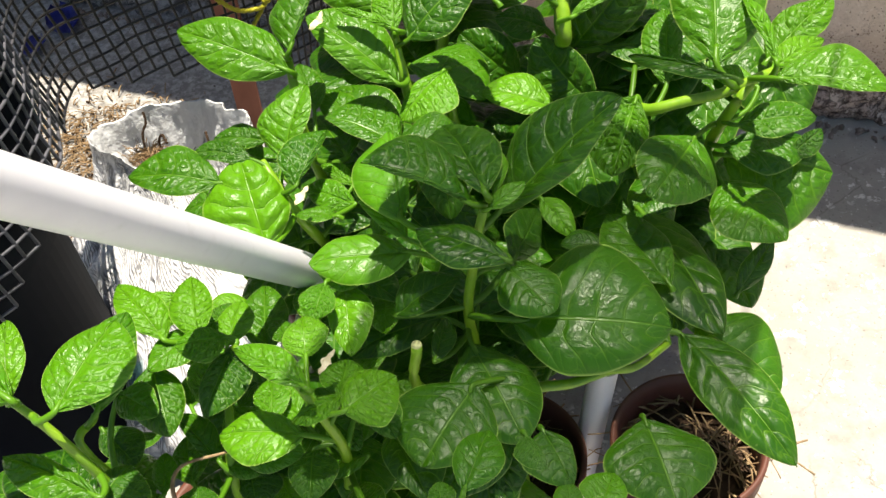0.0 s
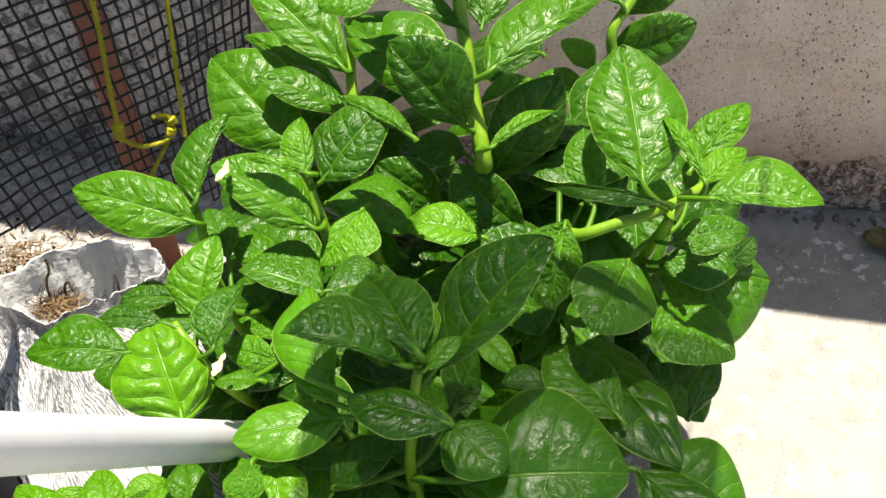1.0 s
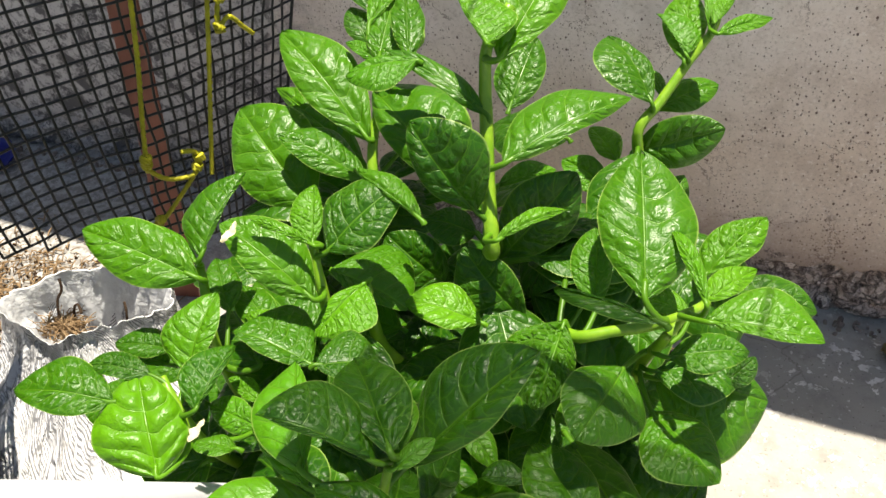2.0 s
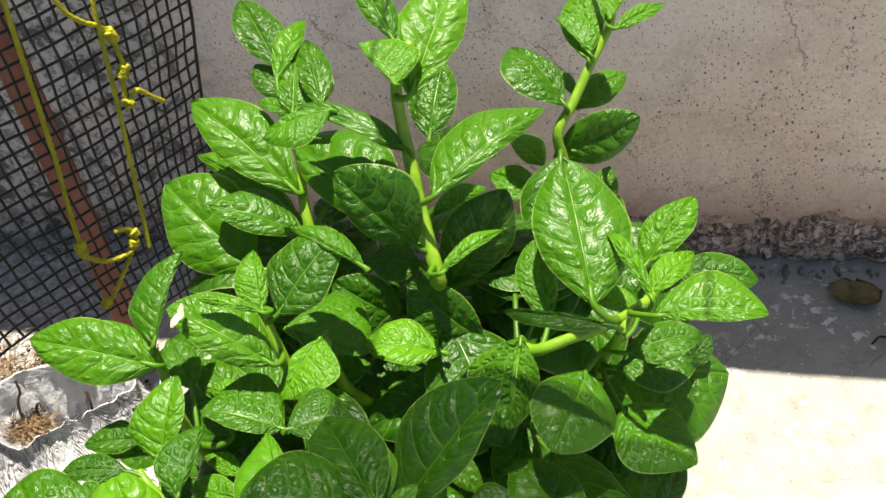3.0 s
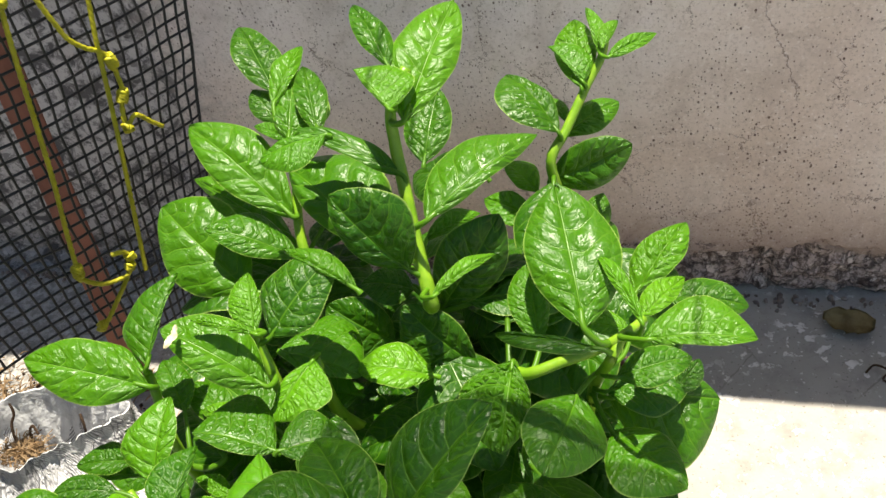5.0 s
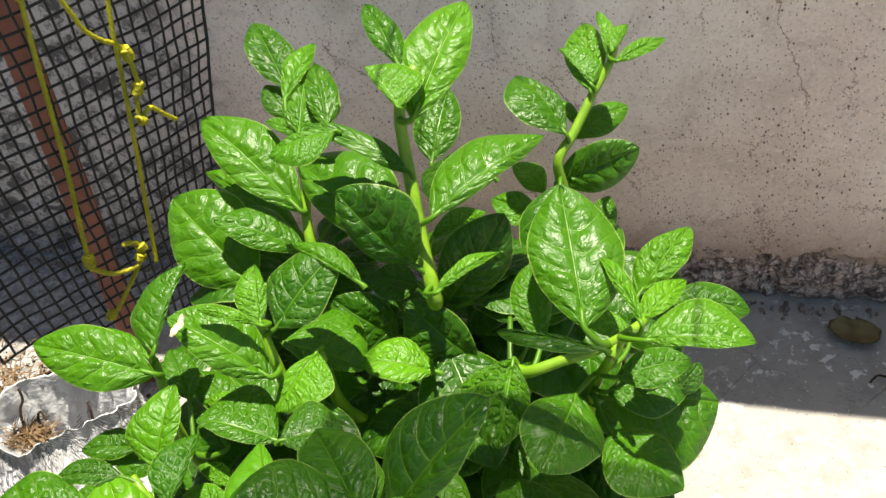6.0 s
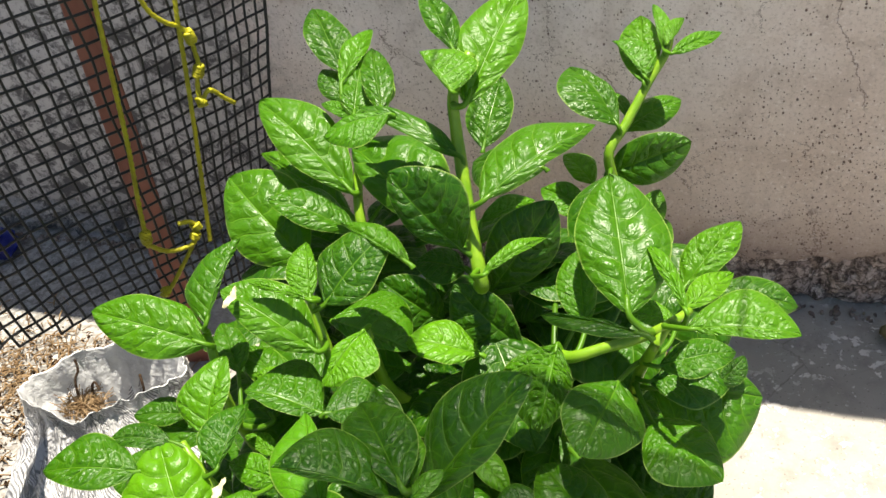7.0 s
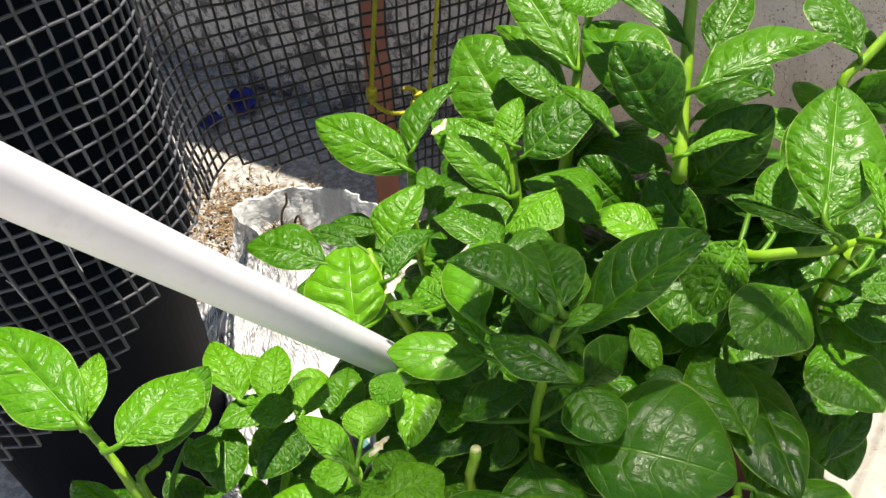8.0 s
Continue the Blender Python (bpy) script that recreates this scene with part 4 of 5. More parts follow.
leaf(mid, (-0.047, 0.989, 0.455), (-0.104, 0.986, 0.503), 0.0422, 0.0266, 0.38, 0.54, 58, 0.09, 0.27, 0)
leaf(mid, (-0.129, 0.923, 0.511), (-0.052, 0.918, 0.495), 0.0741, 0.0156, 0.38, 0.51, 6, 0.03, 0.1, 0.6)
leaf(mid, (-0.077, 0.893, 0.539), (-0.100, 0.841, 0.523), 0.0335, 0.0120, 0.38, 0.54, 5, 0.05, 0.21, 1.0)
leaf(mid, (-0.088, 0.813, 0.521), (-0.155, 0.814, 0.541), 0.0129, 0.0544, 0.43, 0.54, -10, 0.04, 0.18, 0.14)
leaf(mid, (-0.078, 0.804, 0.535), (-0.034, 0.826, 0.530), 0.0342, 0.0156, 0.54, 0.48, -3, 0.04, 0.2, 0.2)
leaf(mid, (-0.027, 1.017, 0.499), (-0.077, 1.014, 0.509), 0.0238, 0.0206, 0.39, 0.44, 10, 0.08, 0.22, 0.33)
leaf(mid, (-0.014, 1.043, 0.537), (0.030, 1.087, 0.536), 0.0152, 0.0053, 0.52, 0.54, -16, 0.08, 0.3, 0.8)
leaf(mid, (-0.086, 0.896, 0.447), (-0.129, 0.885, 0.450), 0.0108, 0.0206, 0.47, 0.54, 11, 0.07, 0.09, 0.3)

leaf(tall, (0.095, 1.180, 0.558), (0.037, 1.239, 0.593), 0.0392, 0.0175, 0.54, 0.49, -5, 0.09, 0.28, 0.2)
leaf(tall, (0.094, 1.242, 0.527), (0.069, 1.274, 0.539), 0.0055, 0.0118, 0.52, 0.50, -0, 0.07, 0.1, 0.29)
leaf(tall, (0.115, 1.219, 0.584), (0.101, 1.301, 0.618), 0.0235, 0.0196, 0.54, 0.54, -0, 0.06, 0.12, 0.5, 0.5)
leaf(tall, (0.117, 1.221, 0.589), (0.078, 1.262, 0.610), 0.0035, 0.0264, 0.46, 0.38, 0, 0.08, 0.3, 0.8)
leaf(tall, (0.134, 1.231, 0.611), (0.115, 1.296, 0.633), 0.0035, 0.0136, 0.53, 0.50, -8, 0.03, 0.25, 0.8)
leaf(tall, (0.136, 1.231, 0.621), (0.149, 1.273, 0.629), 0.0118, 0.0035, 0.54, 0.47, -17, 0.05, 0.09, 0.8)
leaf(tall, (0.142, 1.219, 0.618), (0.187, 1.261, 0.621), 0.0100, 0.0092, 0.44, 0.41, -19, 0.04, 0.24, 0.8)
leaf(tall, (0.089, 1.235, 0.514), (0.145, 1.280, 0.529), 0.0198, 0.0191, 0.54, 0.51, -21, 0.08, 0.06, 0.55)
leaf(tall, (0.081, 1.174, 0.502), (0.165, 1.195, 0.530), 0.0264, 0.0290, 0.54, 0.50, -76, 0.02, 0.23, 0.12)
leaf(tall, (0.065, 1.157, 0.461), (0.007, 1.182, 0.474), 0.0200, 0.0182, 0.38, 0.54, 18, 0.08, 0.3, 0.7)
leaf(tall, (0.065, 1.187, 0.477), (0.027, 1.219, 0.493), 0.0148, 0.0197, 0.38, 0.54, 1, 0.06, 0.3, 0.8)
leaf(tall, (0.119, 1.175, 0.432), (0.131, 1.213, 0.455), 0.0141, 0.0161, 0.53, 0.41, -24, 0.04, 0.07, 0.21)

leaf(right, (0.147, 0.914, 0.568), (0.114, 1.033, 0.618), 0.0349, 0.0421, 0.54, 0.47, -2, 0.02, 0.1, 0.38)
leaf(right, (0.106, 0.934, 0.523), (0.088, 1.002, 0.553), 0.0208, 0.0136, 0.53, 0.54, -5, 0.06, 0.09, 0.45)
leaf(right, (0.175, 1.041, 0.477), (0.218, 1.114, 0.505), 0.0226, 0.0190, 0.38, 0.54, -9, 0.08, 0.13, 0.5, 0.5)
leaf(right, (0.191, 0.914, 0.575), (0.151, 0.975, 0.594), 0.0048, 0.0090, 0.51, 0.54, -4, 0.08, 0.14, 0.9)
leaf(right, (0.186, 0.951, 0.542), (0.220, 1.007, 0.538), 0.0142, 0.0094, 0.45, 0.47, -16, 0.05, 0.18, 0.8)
leaf(right, (0.202, 1.026, 0.490), (0.275, 1.030, 0.481), 0.0214, 0.0181, 0.50, 0.54, -17, 0.07, 0.2, 0.2)
leaf(right, (0.192, 0.902, 0.572), (0.273, 0.909, 0.574), 0.0353, 0.0097, 0.54, 0.54, -8, 0.06, 0.29, 0.5)
leaf(right, (0.168, 0.921, 0.503), (0.227, 0.947, 0.506), 0.0180, 0.0192, 0.50, 0.41, -8, 0.05, 0.23, 0.08)
leaf(right, (0.167, 0.876, 0.588), (0.083, 0.891, 0.587), 0.0123, 0.0035, 0.54, 0.54, 8, 0.04, 0.29, 0.18)
leaf(right, (0.085, 0.919, 0.519), (0.086, 0.841, 0.505), 0.0194, 0.0395, 0.54, 0.42, 11, 0.06, 0.05, 0.3, 1.1)
leaf(right, (0.138, 0.906, 0.497), (0.123, 0.824, 0.506), 0.0384, 0.0312, 0.38, 0.54, 25, 0.06, 0.06, 0.22)
leaf(right, (0.157, 0.949, 0.440), (0.253, 0.970, 0.424), 0.0264, 0.0622, 0.54, 0.54, -27, 0.06, 0.07, 0.22)
leaf(right, (0.163, 0.907, 0.449), (0.226, 0.862, 0.446), 0.0260, 0.0424, 0.38, 0.51, 4, 0.05, 0.22, 0.12)
leaf(right, (0.156, 0.942, 0.457), (0.227, 0.981, 0.448), 0.0109, 0.0362, 0.52, 0.38, -12, 0.07, 0.23, 0.01)
leaf(right, (0.147, 0.791, 0.441), (0.082, 0.846, 0.454), 0.0298, 0.0269, 0.54, 0.54, -4, 0.02, 0.22, 0.34)
leaf(right, (0.176, 0.974, 0.500), (0.135, 0.977, 0.509), 0.0094, 0.0166, 0.51, 0.54, 8, 0.04, 0.16, 0.8)
leaf(right, (0.211, 0.953, 0.447), (0.234, 0.982, 0.460), 0.0064, 0.0135, 0.51, 0.54, -32, 0.06, 0.13, 0.13)

leaf(left, (-0.199, 0.840, 0.557), (-0.303, 0.836, 0.590), 0.0262, 0.0271, 0.43, 0.54, 25, 0.04, 0.14, 0.5)
leaf(left, (-0.204, 0.850, 0.563), (-0.262, 0.859, 0.585), 0.0037, 0.0126, 0.43, 0.54, 3, 0.04, 0.14, 0.8)
leaf(left, (-0.200, 0.850, 0.571), (-0.194, 0.923, 0.608), 0.0350, 0.0035, 0.39, 0.54, -1, 0.07, 0.06, 0.2)
leaf(left, (-0.101, 0.853, 0.550), (-0.187, 0.870, 0.598), 0.0190, 0.0342, 0.44, 0.54, 13, 0.07, 0.13, 0.5)
leaf(left, (-0.117, 0.889, 0.574), (-0.136, 0.937, 0.597), 0.0195, 0.0078, 0.44, 0.38, -6, 0.08, 0.11, 0.8)
leaf(left, (-0.102, 0.872, 0.591), (-0.157, 0.871, 0.608), 0.0035, 0.0068, 0.51, 0.53, 9, 0.03, 0.16, 0.8)
leaf(left, (-0.107, 0.892, 0.566), (-0.063, 0.952, 0.605), 0.0377, 0.0262, 0.38, 0.38, -14, 0.07, 0.08, 0.11)
leaf(left, (-0.181, 1.157, 0.627), (-0.242, 1.239, 0.663), 0.0230, 0.0244, 0.54, 0.40, -1, 0.04, 0.26, 0.15)
leaf(left, (-0.176, 1.136, 0.602), (-0.212, 1.170, 0.626), 0.0143, 0.0160, 0.54, 0.54, 9, 0.08, 0.09, 0.12)
leaf(left, (-0.163, 1.115, 0.640), (-0.157, 1.198, 0.660), 0.0159, 0.0094, 0.54, 0.54, -12, 0.07, 0.27, 0.8)
leaf(left, (-0.141, 1.083, 0.624), (-0.158, 1.170, 0.651), 0.0168, 0.0372, 0.38, 0.38, -8, 0.05, 0.11, 0.5)
leaf(left, (-0.107, 1.078, 0.635), (-0.142, 1.158, 0.661), 0.0151, 0.0169, 0.54, 0.48, -5, 0.06, 0.1, 0.28)
leaf(left, (-0.086, 1.051, 0.653), (-0.142, 1.023, 0.649), 0.0273, 0.0104, 0.51, 0.54, 14, 0.08, 0.1, 0.8)
leaf(left, (-0.139, 1.087, 0.621), (-0.182, 1.101, 0.630), 0.0074, 0.0105, 0.41, 0.54, 9, 0.04, 0.25, 0.8)
leaf(left, (-0.138, 1.039, 0.568), (-0.253, 1.103, 0.634), 0.0252, 0.0361, 0.48, 0.54, 13, 0.06, 0.25, 0.55)
leaf(left, (-0.152, 1.046, 0.533), (-0.289, 1.122, 0.553), 0.0094, 0.0236, 0.54, 0.54, 18, 0.03, 0.12, 0.4)
leaf(left, (-0.133, 1.015, 0.539), (-0.213, 1.011, 0.582), 0.0177, 0.0325, 0.53, 0.54, 8, 0.04, 0.14, 0.15)
leaf(left, (-0.181, 0.988, 0.518), (-0.288, 1.054, 0.569), 0.0420, 0.0466, 0.43, 0.54, 25, 0.05, 0.15, 0.32)
leaf(left, (-0.035, 0.924, 0.592), (-0.109, 0.957, 0.606), 0.0035, 0.0174, 0.51, 0.54, 10, 0.03, 0.05, 0.33)
leaf(left, (-0.131, 0.855, 0.473), (-0.196, 0.875, 0.484), 0.0090, 0.0170, 0.39, 0.54, 7, 0.08, 0.3, 0.8)
leaf(left, (-0.139, 0.890, 0.436), (-0.229, 0.940, 0.456), 0.0304, 0.0347, 0.54, 0.44, 5, 0.05, 0.29, 0.32)
leaf(left, (-0.209, 0.870, 0.484), (-0.248, 0.918, 0.498), 0.0143, 0.0175, 0.54, 0.41, -4, 0.04, 0.24, 0.29)
leaf(left, (-0.234, 0.808, 0.472), (-0.287, 0.808, 0.483), 0.0098, 0.0272, 0.42, 0.54, 5, 0.07, 0.18, 0.1)
leaf(left, (-0.217, 0.840, 0.471), (-0.261, 0.848, 0.481), 0.0068, 0.0208, 0.39, 0.54, 4, 0.04, 0.11, 0.02)
leaf(left, (-0.166, 0.871, 0.466), (-0.220, 0.907, 0.481), 0.0175, 0.0179, 0.52, 0.54, -0, 0.06, 0.12, 0.28)
leaf(left, (-0.071, 0.932, 0.443), (-0.133, 0.926, 0.455), 0.0259, 0.0269, 0.43, 0.54, 8, 0.02, 0.28, 0.24)

leaf(left, (-0.160, 0.835, 0.468), (-0.248, 0.915, 0.440), 0.0400, 0.0360, 0.46, 0.46, 4, 0.05, 0.15, 0.08)

leaf(sack, (-0.182, 0.778, 0.514), (-0.186, 0.839, 0.548), 0.0324, 0.0150, 0.38, 0.54, 3, 0.08, 0.27, 0.8)
leaf(sack, (-0.152, 0.744, 0.522), (-0.150, 0.806, 0.533), 0.0265, 0.0041, 0.38, 0.50, -14, 0.08, 0.19, 0.0)
leaf(sack, (-0.161, 0.697, 0.496), (-0.210, 0.757, 0.533), 0.0422, 0.0284, 0.48, 0.38, -3, 0.07, 0.09, 0.95, 1.0)
leaf(sack, (-0.215, 0.730, 0.524), (-0.296, 0.712, 0.532), 0.0185, 0.0318, 0.38, 0.54, 10, 0.07, 0.18, 0.14)
leaf(sack, (-0.201, 0.761, 0.525), (-0.253, 0.749, 0.534), 0.0097, 0.0148, 0.44, 0.54, 6, 0.09, 0.2, 0.12)
leaf(sack, (-0.215, 0.803, 0.506), (-0.267, 0.792, 0.508), 0.0125, 0.0161, 0.38, 0.54, 9, 0.04, 0.27, 0.17)
leaf(sack, (-0.114, 0.765, 0.490), (-0.169, 0.773, 0.489), 0.0130, 0.0145, 0.38, 0.54, 22, 0.07, 0.14, 0.8)
leaf(sack, (-0.128, 0.789, 0.486), (-0.165, 0.800, 0.492), 0.0056, 0.0117, 0.38, 0.54, 6, 0.03, 0.18, 0.8)

# most front leaves take the dark tone, which adds to the shade over them
leaf(front, (0.025, 0.708, 0.589), (-0.046, 0.697, 0.625), 0.0035, 0.0395, 0.50, 0.54, 6, 0.08, 0.09, 0.08, 0.26)
leaf(front, (0.034, 0.711, 0.599), (-0.035, 0.793, 0.578), 0.0215, 0.0259, 0.54, 0.41, -1, 0.08, 0.25, 0.09, 0.26)
leaf(front, (0.033, 0.728, 0.561), (0.101, 0.788, 0.635), 0.0410, 0.0195, 0.49, 0.54, -8, 0.02, 0.21, 0.09, 0.26)
leaf(front, (0.035, 0.708, 0.586), (0.053, 0.735, 0.593), 0.0082, 0.0070, 0.54, 0.51, -4, 0.02, 0.12, 0.8, 0.12)
leaf(front, (0.034, 0.725, 0.586), (0.006, 0.765, 0.594), 0.0072, 0.0163, 0.52, 0.51, -4, 0.04, 0.18, 0.8, 0.12)
leaf(front, (0.057, 0.687, 0.564), (-0.012, 0.690, 0.575), 0.0209, 0.0138, 0.52, 0.54, 1, 0.05, 0.17, 0.08, 0.12)
leaf(front, (-0.026, 0.701, 0.530), (-0.095, 0.666, 0.539), 0.0222, 0.0223, 0.51, 0.54, 10, 0.02, 0.06, 0.8, 0.12)
leaf(front, (0.042, 0.712, 0.524), (0.086, 0.688, 0.518), 0.0234, 0.0241, 0.54, 0.45, -1, 0.03, 0.07, 0.1, 0.12)
leaf(front, (0.052, 0.689, 0.492), (0.163, 0.719, 0.490), 0.0665, 0.0406, 0.54, 0.40, -16, 0.08, 0.07, 0.05, 0.12)
leaf(front, (0.099, 0.882, 0.422), (0.196, 0.776, 0.423), 0.0325, 0.0397, 0.38, 0.54, 14, 0.04, 0.13, 0.04, 0.12)
leaf(front, (-0.029, 0.701, 0.544), (-0.082, 0.725, 0.560), 0.0079, 0.0172, 0.38, 0.54, 7, 0.07, 0.2, 1.0, 0.12)
leaf(front, (-0.027, 0.699, 0.566), (-0.072, 0.775, 0.578), 0.0329, 0.0098, 0.54, 0.47, 5, 0.05, 0.1, 0.95, 0.12)
leaf(front, (0.044, 0.634, 0.485), (0.030, 0.564, 0.483), 0.0323, 0.0444, 0.38, 0.54, 6, 0.04, 0.08, 0.06, 0.12)
leaf(front, (0.077, 0.537, 0.527), (0.076, 0.584, 0.525), 0.0146, 0.0173, 0.48, 0.54, -7, 0.07, 0.15, 0.01, 0.12)
leaf(front, (0.154, 0.683, 0.413), (0.193, 0.626, 0.410), 0.0433, 0.0427, 0.54, 0.48, 8, 0.03, 0.14, 0.06, 0.12)
leaf(front, (0.161, 0.767, 0.413), (0.268, 0.691, 0.396), 0.0302, 0.0283, 0.44, 0.48, 1, 0.07, 0.15, 0.08, 0.12)
leaf(front, (0.171, 0.787, 0.402), (0.248, 0.765, 0.373), 0.0433, 0.0328, 0.46, 0.49, -1, 0.06, 0.16, 0.04, 0.12)
leaf(front, (0.196, 0.843, 0.384), (0.215, 0.889, 0.412), 0.0113, 0.0113, 0.38, 0.54, -33, 0.05, 0.23, 0.04, 0.12)
leaf(front, (0.099, 0.615, 0.482), (0.130, 0.584, 0.479), 0.0121, 0.0250, 0.38, 0.38, 7, 0.07, 0.17, 0.03, 0.12)
leaf(front, (-0.059, 0.674, 0.515), (-0.094, 0.672, 0.526), 0.0135, 0.0035, 0.38, 0.47, 7, 0.06, 0.22, 0.8, 0.26)
leaf(front, (0.004, 0.649, 0.473), (-0.003, 0.690, 0.474), 0.0062, 0.0117, 0.46, 0.54, -9, 0.03, 0.16, 0.04, 0.12)
leaf(front, (-0.031, 0.665, 0.495), (0.006, 0.701, 0.513), 0.0207, 0.0151, 0.38, 0.53, -3, 0.08, 0.28, 0.04, 0.12)
leaf(front, (-0.084, 0.696, 0.494), (-0.040, 0.687, 0.485), 0.0177, 0.0119, 0.54, 0.43, 1, 0.08, 0.25, 0.03, 0.12)
leaf(front, (0.099, 0.587, 0.524), (0.119, 0.570, 0.522), 0.0035, 0.0138, 0.54, 0.38, 6, 0.05, 0.08, 0.08, 0.12)
leaf(front, (-0.012, 0.595, 0.456), (0.035, 0.556, 0.451), 0.0273, 0.0158, 0.54, 0.38, 6, 0.07, 0.27, 0.08, 0.12)
leaf(front, (0.020, 0.848, 0.450), (0.059, 0.820, 0.442), 0.0135, 0.0118, 0.38, 0.49, -2, 0.07, 0.23, 1.0, 0.12)
leaf(front, (0.086, 0.817, 0.441), (0.050, 0.808, 0.443), 0.0064, 0.0166, 0.47, 0.54, 8, 0.06, 0.08, 0.06, 0.12)
leaf(front, (0.036, 0.737, 0.498), (0.028, 0.830, 0.463), 0.0188, 0.0165, 0.38, 0.54, -43, 0.02, 0.09, 0.08, 0.12)
leaf(front, (0.024, 0.673, 0.472), (0.086, 0.614, 0.464), 0.0324, 0.0361, 0.54, 0.49, 6, 0.02, 0.07, 0.01, 0.12)
leaf(front, (0.066, 0.525, 0.518), (0.057, 0.543, 0.518), 0.0070, 0.0100, 0.54, 0.54, -7, 0.08, 0.09, 0, 0.12)
leaf(front, (0.135, 0.563, 0.478), (0.125, 0.587, 0.478), 0.0103, 0.0094, 0.47, 0.44, -7, 0.08, 0.08, 0.09, 0.12)
leaf(front, (0.148, 0.580, 0.459), (0.150, 0.612, 0.458), 0.0180, 0.0135, 0.38, 0.54, -7, 0.07, 0.26, 0.8, 0.12)
leaf(front, (-0.014, 0.701, 0.453), (-0.068, 0.644, 0.460), 0.0181, 0.0281, 0.54, 0.42, 6, 0.09, 0.19, 0.08, 0.12)

leaf(low, (-0.165, 0.469, 0.618), (-0.272, 0.484, 0.645), 0.0276, 0.0241, 0.38, 0.54, 5, 0.02, 0.24, 0.8)
leaf(low, (-0.172, 0.471, 0.614), (-0.200, 0.512, 0.629), 0.0127, 0.0113, 0.47, 0.46, -6, 0.06, 0.23, 0.8)
leaf(low, (-0.152, 0.477, 0.599), (-0.157, 0.547, 0.601), 0.0208, 0.0309, 0.38, 0.54, -11, 0.03, 0.24, 0.8)
leaf(low, (-0.155, 0.499, 0.562), (-0.166, 0.562, 0.585), 0.0217, 0.0164, 0.54, 0.48, -13, 0.09, 0.07, 0.11)
leaf(low, (-0.167, 0.576, 0.530), (-0.225, 0.605, 0.541), 0.0146, 0.0167, 0.54, 0.38, -7, 0.06, 0.26, 0.8)
leaf(low, (-0.144, 0.585, 0.530), (-0.179, 0.632, 0.535), 0.0187, 0.0133, 0.51, 0.51, -6, 0.04, 0.09, 0.8)
leaf(low, (-0.112, 0.584, 0.546), (-0.143, 0.565, 0.551), 0.0173, 0.0107, 0.41, 0.54, 6, 0.04, 0.2, 0.8)
leaf(low, (-0.112, 0.583, 0.535), (-0.107, 0.532, 0.529), 0.0214, 0.0111, 0.38, 0.51, 11, 0.07, 0.15, 0.13)
leaf(low, (-0.030, 0.555, 0.564), (-0.090, 0.566, 0.570), 0.0079, 0.0151, 0.45, 0.54, 2, 0.05, 0.14, 0.8)
leaf(low, (-0.179, 0.565, 0.511), (-0.141, 0.523, 0.500), 0.0167, 0.0230, 0.50, 0.39, 5, 0.05, 0.07, 0.18)
leaf(low, (-0.050, 0.583, 0.549), (-0.067, 0.612, 0.553), 0.0146, 0.0165, 0.38, 0.54, -7, 0.09, 0.15, 0.8)
leaf(low, (-0.075, 0.654, 0.534), (-0.071, 0.624, 0.531), 0.0121, 0.0151, 0.54, 0.54, 11, 0.07, 0.09, 0.8)
leaf(low, (-0.074, 0.672, 0.510), (-0.046, 0.621, 0.501), 0.0197, 0.0150, 0.41, 0.38, 7, 0.07, 0.24, 0.8)
leaf(low, (-0.046, 0.551, 0.504), (-0.101, 0.531, 0.512), 0.0240, 0.0166, 0.54, 0.54, 1, 0.07, 0.18, 0.8)
leaf(low, (-0.105, 0.522, 0.482), (-0.155, 0.544, 0.488), 0.0063, 0.0142, 0.38, 0.54, -4, 0.05, 0.21, 0.31)
leaf(low, (-0.014, 0.559, 0.538), (0.006, 0.598, 0.535), 0.0197, 0.0239, 0.54, 0.38, -7, 0.03, 0.07, 0.8)
leaf(low, (-0.020, 0.573, 0.534), (-0.043, 0.543, 0.538), 0.0115, 0.0053, 0.54, 0.38, 5, 0.07, 0.28, 0.8)
leaf(low, (-0.133, 0.457, 0.539), (-0.211, 0.459, 0.548), 0.0171, 0.0085, 0.48, 0.54, -3, 0.06, 0.16, 0.25)
leaf(low, (-0.200, 0.515, 0.489), (-0.162, 0.501, 0.485), 0.0188, 0.0106, 0.54, 0.38, 4, 0.03, 0.12, 0.07)
leaf(low, (-0.097, 0.535, 0.458), (-0.077, 0.510, 0.456), 0.0217, 0.0105, 0.54, 0.38, 7, 0.06, 0.13, 0.08)
leaf(low, (-0.050, 0.555, 0.475), (-0.035, 0.520, 0.474), 0.0194, 0.0159, 0.41, 0.45, 7, 0.07, 0.29, 0.1)
leaf(low, (-0.047, 0.603, 0.418), (-0.020, 0.544, 0.417), 0.0273, 0.0221, 0.50, 0.46, 7, 0.07, 0.15, 0.3)
leaf(low, (-0.144, 0.456, 0.523), (-0.141, 0.489, 0.521), 0.0109, 0.0276, 0.54, 0.54, -7, 0.06, 0.12, 0.08)
leaf(low, (-0.138, 0.492, 0.470), (-0.156, 0.521, 0.471), 0.0092, 0.0091, 0.54, 0.51, -7, 0.02, 0.17, 0.8)
leaf(low, (-0.094, 0.478, 0.489), (-0.106, 0.500, 0.490), 0.0161, 0.0138, 0.54, 0.53, -7, 0.05, 0.09, 0.13)
leaf(low, (-0.151, 0.555, 0.479), (-0.168, 0.579, 0.481), 0.0077, 0.0100, 0.54, 0.38, -7, 0.04, 0.24, 0.8)
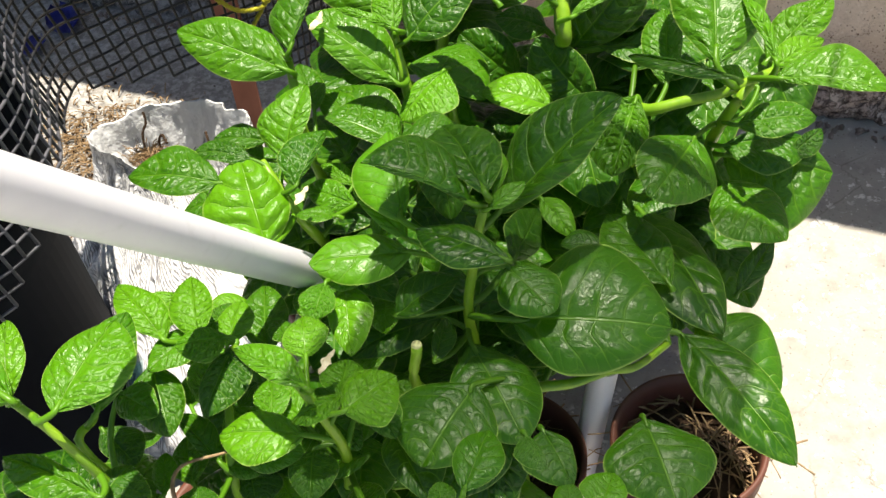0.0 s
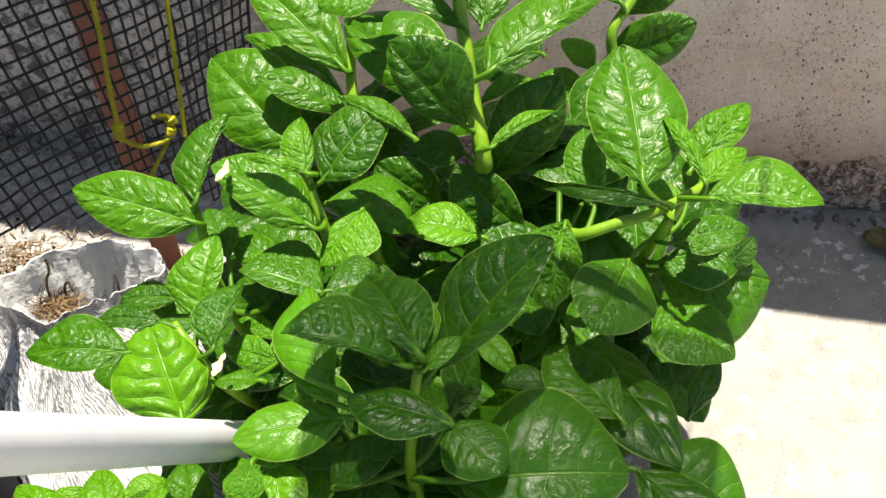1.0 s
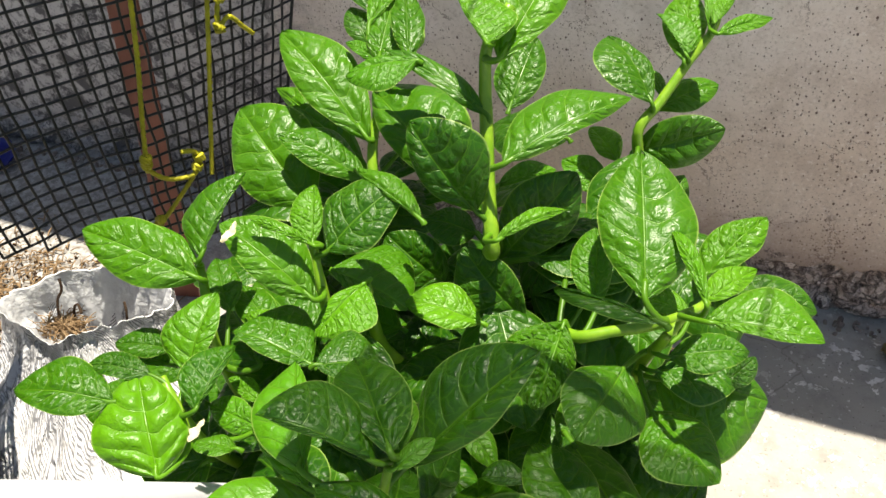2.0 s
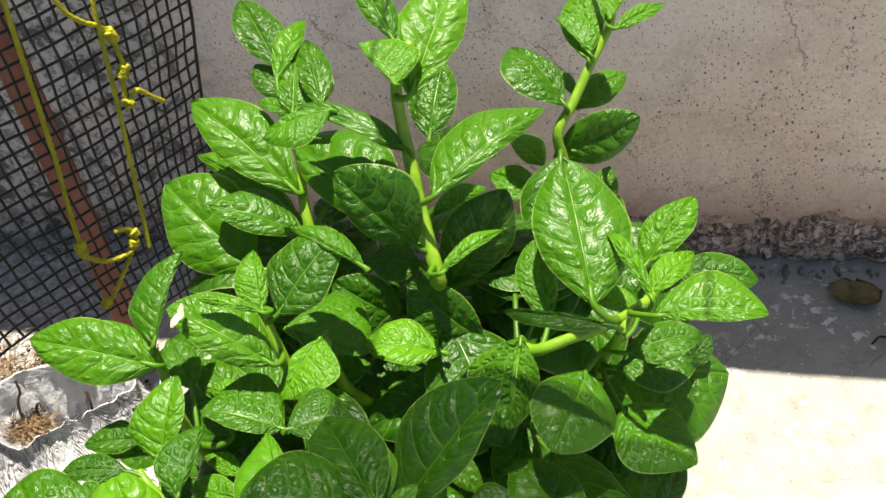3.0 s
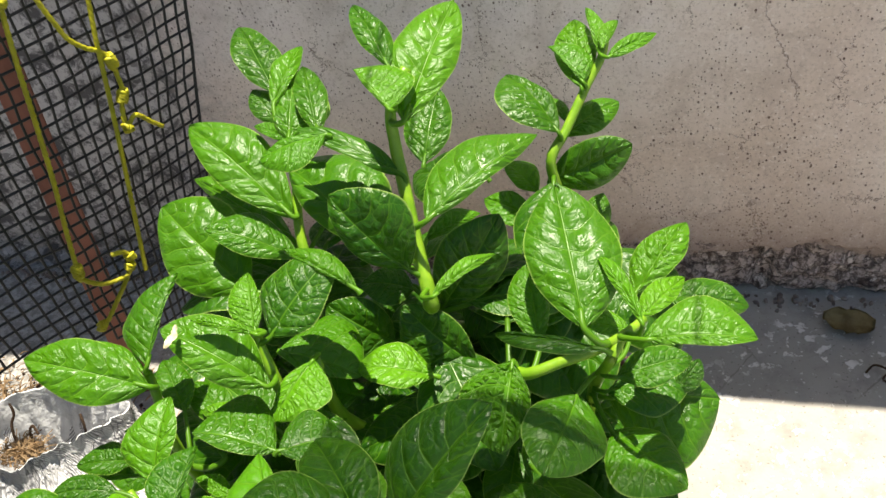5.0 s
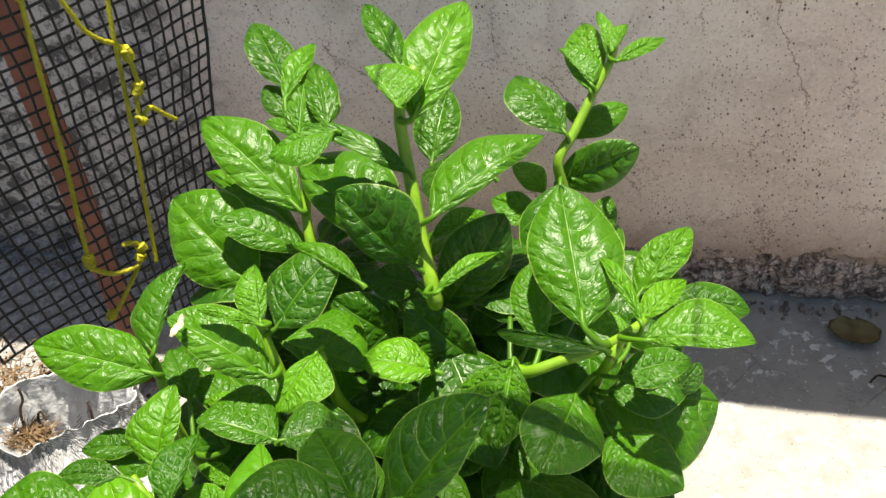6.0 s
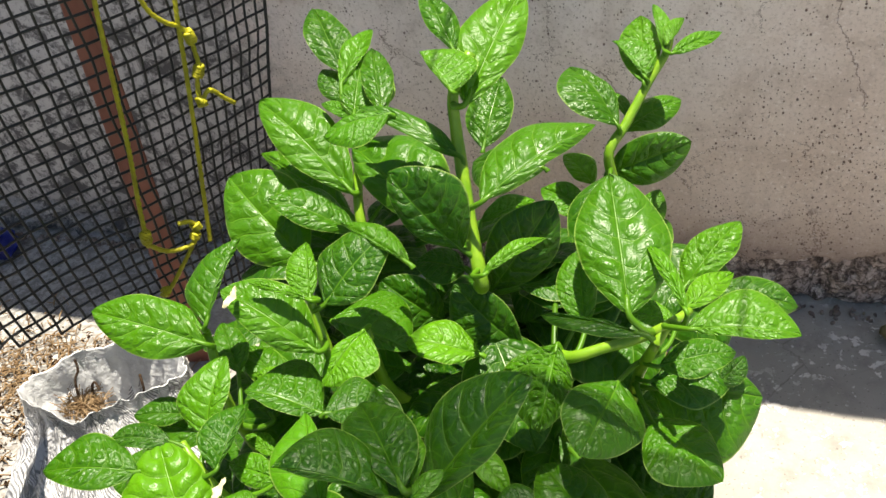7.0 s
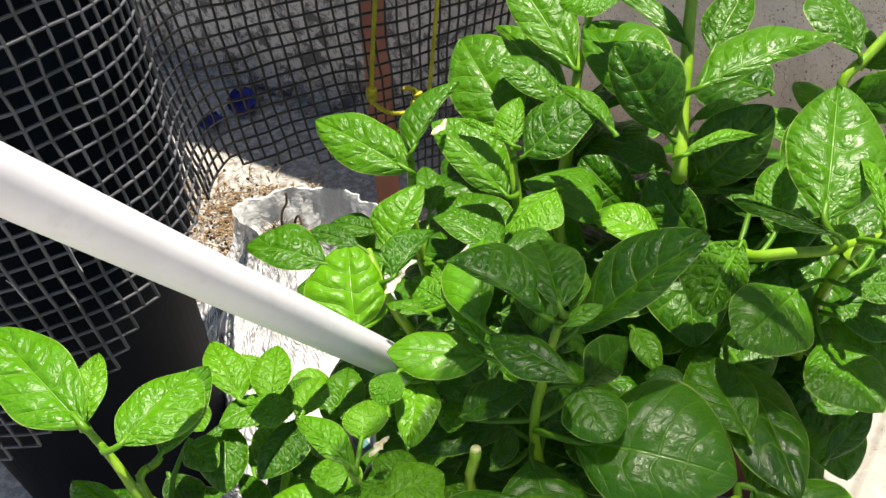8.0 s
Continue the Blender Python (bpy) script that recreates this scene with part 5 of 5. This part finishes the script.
leaf(low, (-0.088, 0.563, 0.477), (-0.106, 0.598, 0.479), 0.0137, 0.0136, 0.54, 0.54, -7, 0.03, 0.3, 0.8)
leaf(low, (-0.139, 0.600, 0.501), (-0.150, 0.641, 0.503), 0.0131, 0.0146, 0.45, 0.54, -8, 0.05, 0.2, 0.8)
leaf(low, (-0.132, 0.623, 0.459), (-0.166, 0.684, 0.465), 0.0199, 0.0195, 0.54, 0.49, -7, 0.05, 0.26, 0.29)


# lower leaves under the crowns, coloured darker to deepen the shade there
rng = random.Random(21)
crown = [c for c, _ in CANOPY]
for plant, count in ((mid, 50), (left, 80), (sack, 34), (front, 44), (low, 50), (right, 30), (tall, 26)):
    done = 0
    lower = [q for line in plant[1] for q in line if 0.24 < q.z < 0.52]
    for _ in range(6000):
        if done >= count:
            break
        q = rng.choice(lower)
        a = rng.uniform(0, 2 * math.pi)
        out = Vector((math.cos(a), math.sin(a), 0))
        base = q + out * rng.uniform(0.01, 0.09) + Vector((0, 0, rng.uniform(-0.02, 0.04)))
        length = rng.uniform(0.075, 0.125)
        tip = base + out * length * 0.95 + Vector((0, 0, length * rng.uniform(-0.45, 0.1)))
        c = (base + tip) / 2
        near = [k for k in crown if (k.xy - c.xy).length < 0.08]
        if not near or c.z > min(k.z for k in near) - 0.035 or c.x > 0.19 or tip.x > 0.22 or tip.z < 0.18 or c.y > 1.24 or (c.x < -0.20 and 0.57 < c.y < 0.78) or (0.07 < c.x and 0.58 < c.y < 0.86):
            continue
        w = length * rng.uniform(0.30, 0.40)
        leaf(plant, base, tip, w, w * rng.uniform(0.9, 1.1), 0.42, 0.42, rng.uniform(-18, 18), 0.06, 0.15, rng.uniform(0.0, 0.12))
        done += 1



# small bright leaves crowding the young plants
done = 0
tops = [c for c, y in CANOPY[:146] if c.x < -0.03 and c.y < 0.72]
for _ in range(3000):
    if done >= 46:
        break
    c = rng.choice(tops) + Vector((rng.gauss(0, 0.035), rng.gauss(0, 0.035), rng.uniform(-0.05, -0.012)))
    a = rng.uniform(0, 2 * math.pi)
    d = Vector((math.cos(a), math.sin(a), rng.uniform(-0.3, 0.3))) * rng.uniform(0.015, 0.026)
    if c.x > 0.0 or c.x < -0.215 or c.z > 0.53 or min(abs(c.z - k.z) + 0.3 * (c.xy - k.xy).length for k in tops) < 0.012:
        continue
    w = d.length * rng.uniform(0.62, 0.8)
    leaf(low, c - d, c + d, w, w * rng.uniform(0.9, 1.1), 0.44, 0.44, rng.uniform(-20, 20), 0.06, 0.2, rng.uniform(0.3, 0.9))
    done += 1


# a cut-off stem among the leaves
bm = bmesh.new()
tube(bm, smooth_line([(0.0, 0.75, 0.25), (-0.010, 0.645, 0.433), (-0.008, 0.649, 0.489)], 6), 0.0042, 12)
stub = part("cut_stem", bm, STEM, front[0])
stub.location = -front[0].location
bm = bmesh.new()
tube(bm, [Vector((-0.008, 0.649, 0.489)), Vector((-0.008, 0.649, 0.489)) + Vector((0, 0, 0.0012))], 0.0040, 12)
part("cut_face", bm, PALE, stub, "pale cut end of a stem")


# withered cream-coloured leaf tips
for plant, at, r in ((left, (-0.168, 0.855, 0.604), 0.0055), (low, (-0.032, 0.581, 0.557), 0.0045), (sack, (-0.118, 0.710, 0.557), 0.0045)):
    bm = bmesh.new()
    rows = []
    for j in range(13):
        v = j / 12
        row = []
        for i in range(9):
            u = 2 * i / 8 - 1
            w = 0.9 * r * math.sin(math.pi * (0.06 + 0.88 * v)) * (0.75 + 0.7 * noise.noise(Vector((at[0] * 90 + (3 if u > 0 else 0), v * 5, 1))))
            row.append(Vector((u * w + 0.5 * r * noise.noise(Vector((v * 3, at[1] * 30, 2))), 2.2 * r * (2 * v - 1), 0.5 * r * noise.noise(Vector((u * 1.5 + at[0] * 40, v * 4, 0))) - 0.35 * r * u * u)))
        rows.append(row)
    grid(bm, rows)
    tip = part("dry_tip", bm, CREAM, plant[0], "withered cream-coloured leaf tip")
    tip.location = Vector(at) - plant[0].location


# ---- unseen cloth strip on two wires, added overhead to shade the bed's middle ----
# invented supports, out of view, that carry the cloth
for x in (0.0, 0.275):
    stake = thing("added_bamboo_stake", "added unseen bamboo stake that holds up the shading cloth's wire", "stake", "bamboo stakes", at=(x, -1.3, 0))
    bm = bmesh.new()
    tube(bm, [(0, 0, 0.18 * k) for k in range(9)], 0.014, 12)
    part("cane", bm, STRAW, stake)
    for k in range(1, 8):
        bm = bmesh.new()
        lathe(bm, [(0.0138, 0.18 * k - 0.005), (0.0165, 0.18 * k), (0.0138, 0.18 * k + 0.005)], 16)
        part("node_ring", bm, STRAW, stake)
    wire = thing("wire", "added unseen thin wire from the wall's top to a stake, for the shading cloth", "wire", "wires", at=(x, -1.3, 1.42))
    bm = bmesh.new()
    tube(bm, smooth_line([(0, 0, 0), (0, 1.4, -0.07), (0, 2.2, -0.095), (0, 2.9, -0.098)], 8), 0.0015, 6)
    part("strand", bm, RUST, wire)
cloth = thing("added_shade_cloth", "added unseen light blocker: loosely woven black cloth stretched between two wires", "cloth", at=(0.1375, 0.82, 1.33))
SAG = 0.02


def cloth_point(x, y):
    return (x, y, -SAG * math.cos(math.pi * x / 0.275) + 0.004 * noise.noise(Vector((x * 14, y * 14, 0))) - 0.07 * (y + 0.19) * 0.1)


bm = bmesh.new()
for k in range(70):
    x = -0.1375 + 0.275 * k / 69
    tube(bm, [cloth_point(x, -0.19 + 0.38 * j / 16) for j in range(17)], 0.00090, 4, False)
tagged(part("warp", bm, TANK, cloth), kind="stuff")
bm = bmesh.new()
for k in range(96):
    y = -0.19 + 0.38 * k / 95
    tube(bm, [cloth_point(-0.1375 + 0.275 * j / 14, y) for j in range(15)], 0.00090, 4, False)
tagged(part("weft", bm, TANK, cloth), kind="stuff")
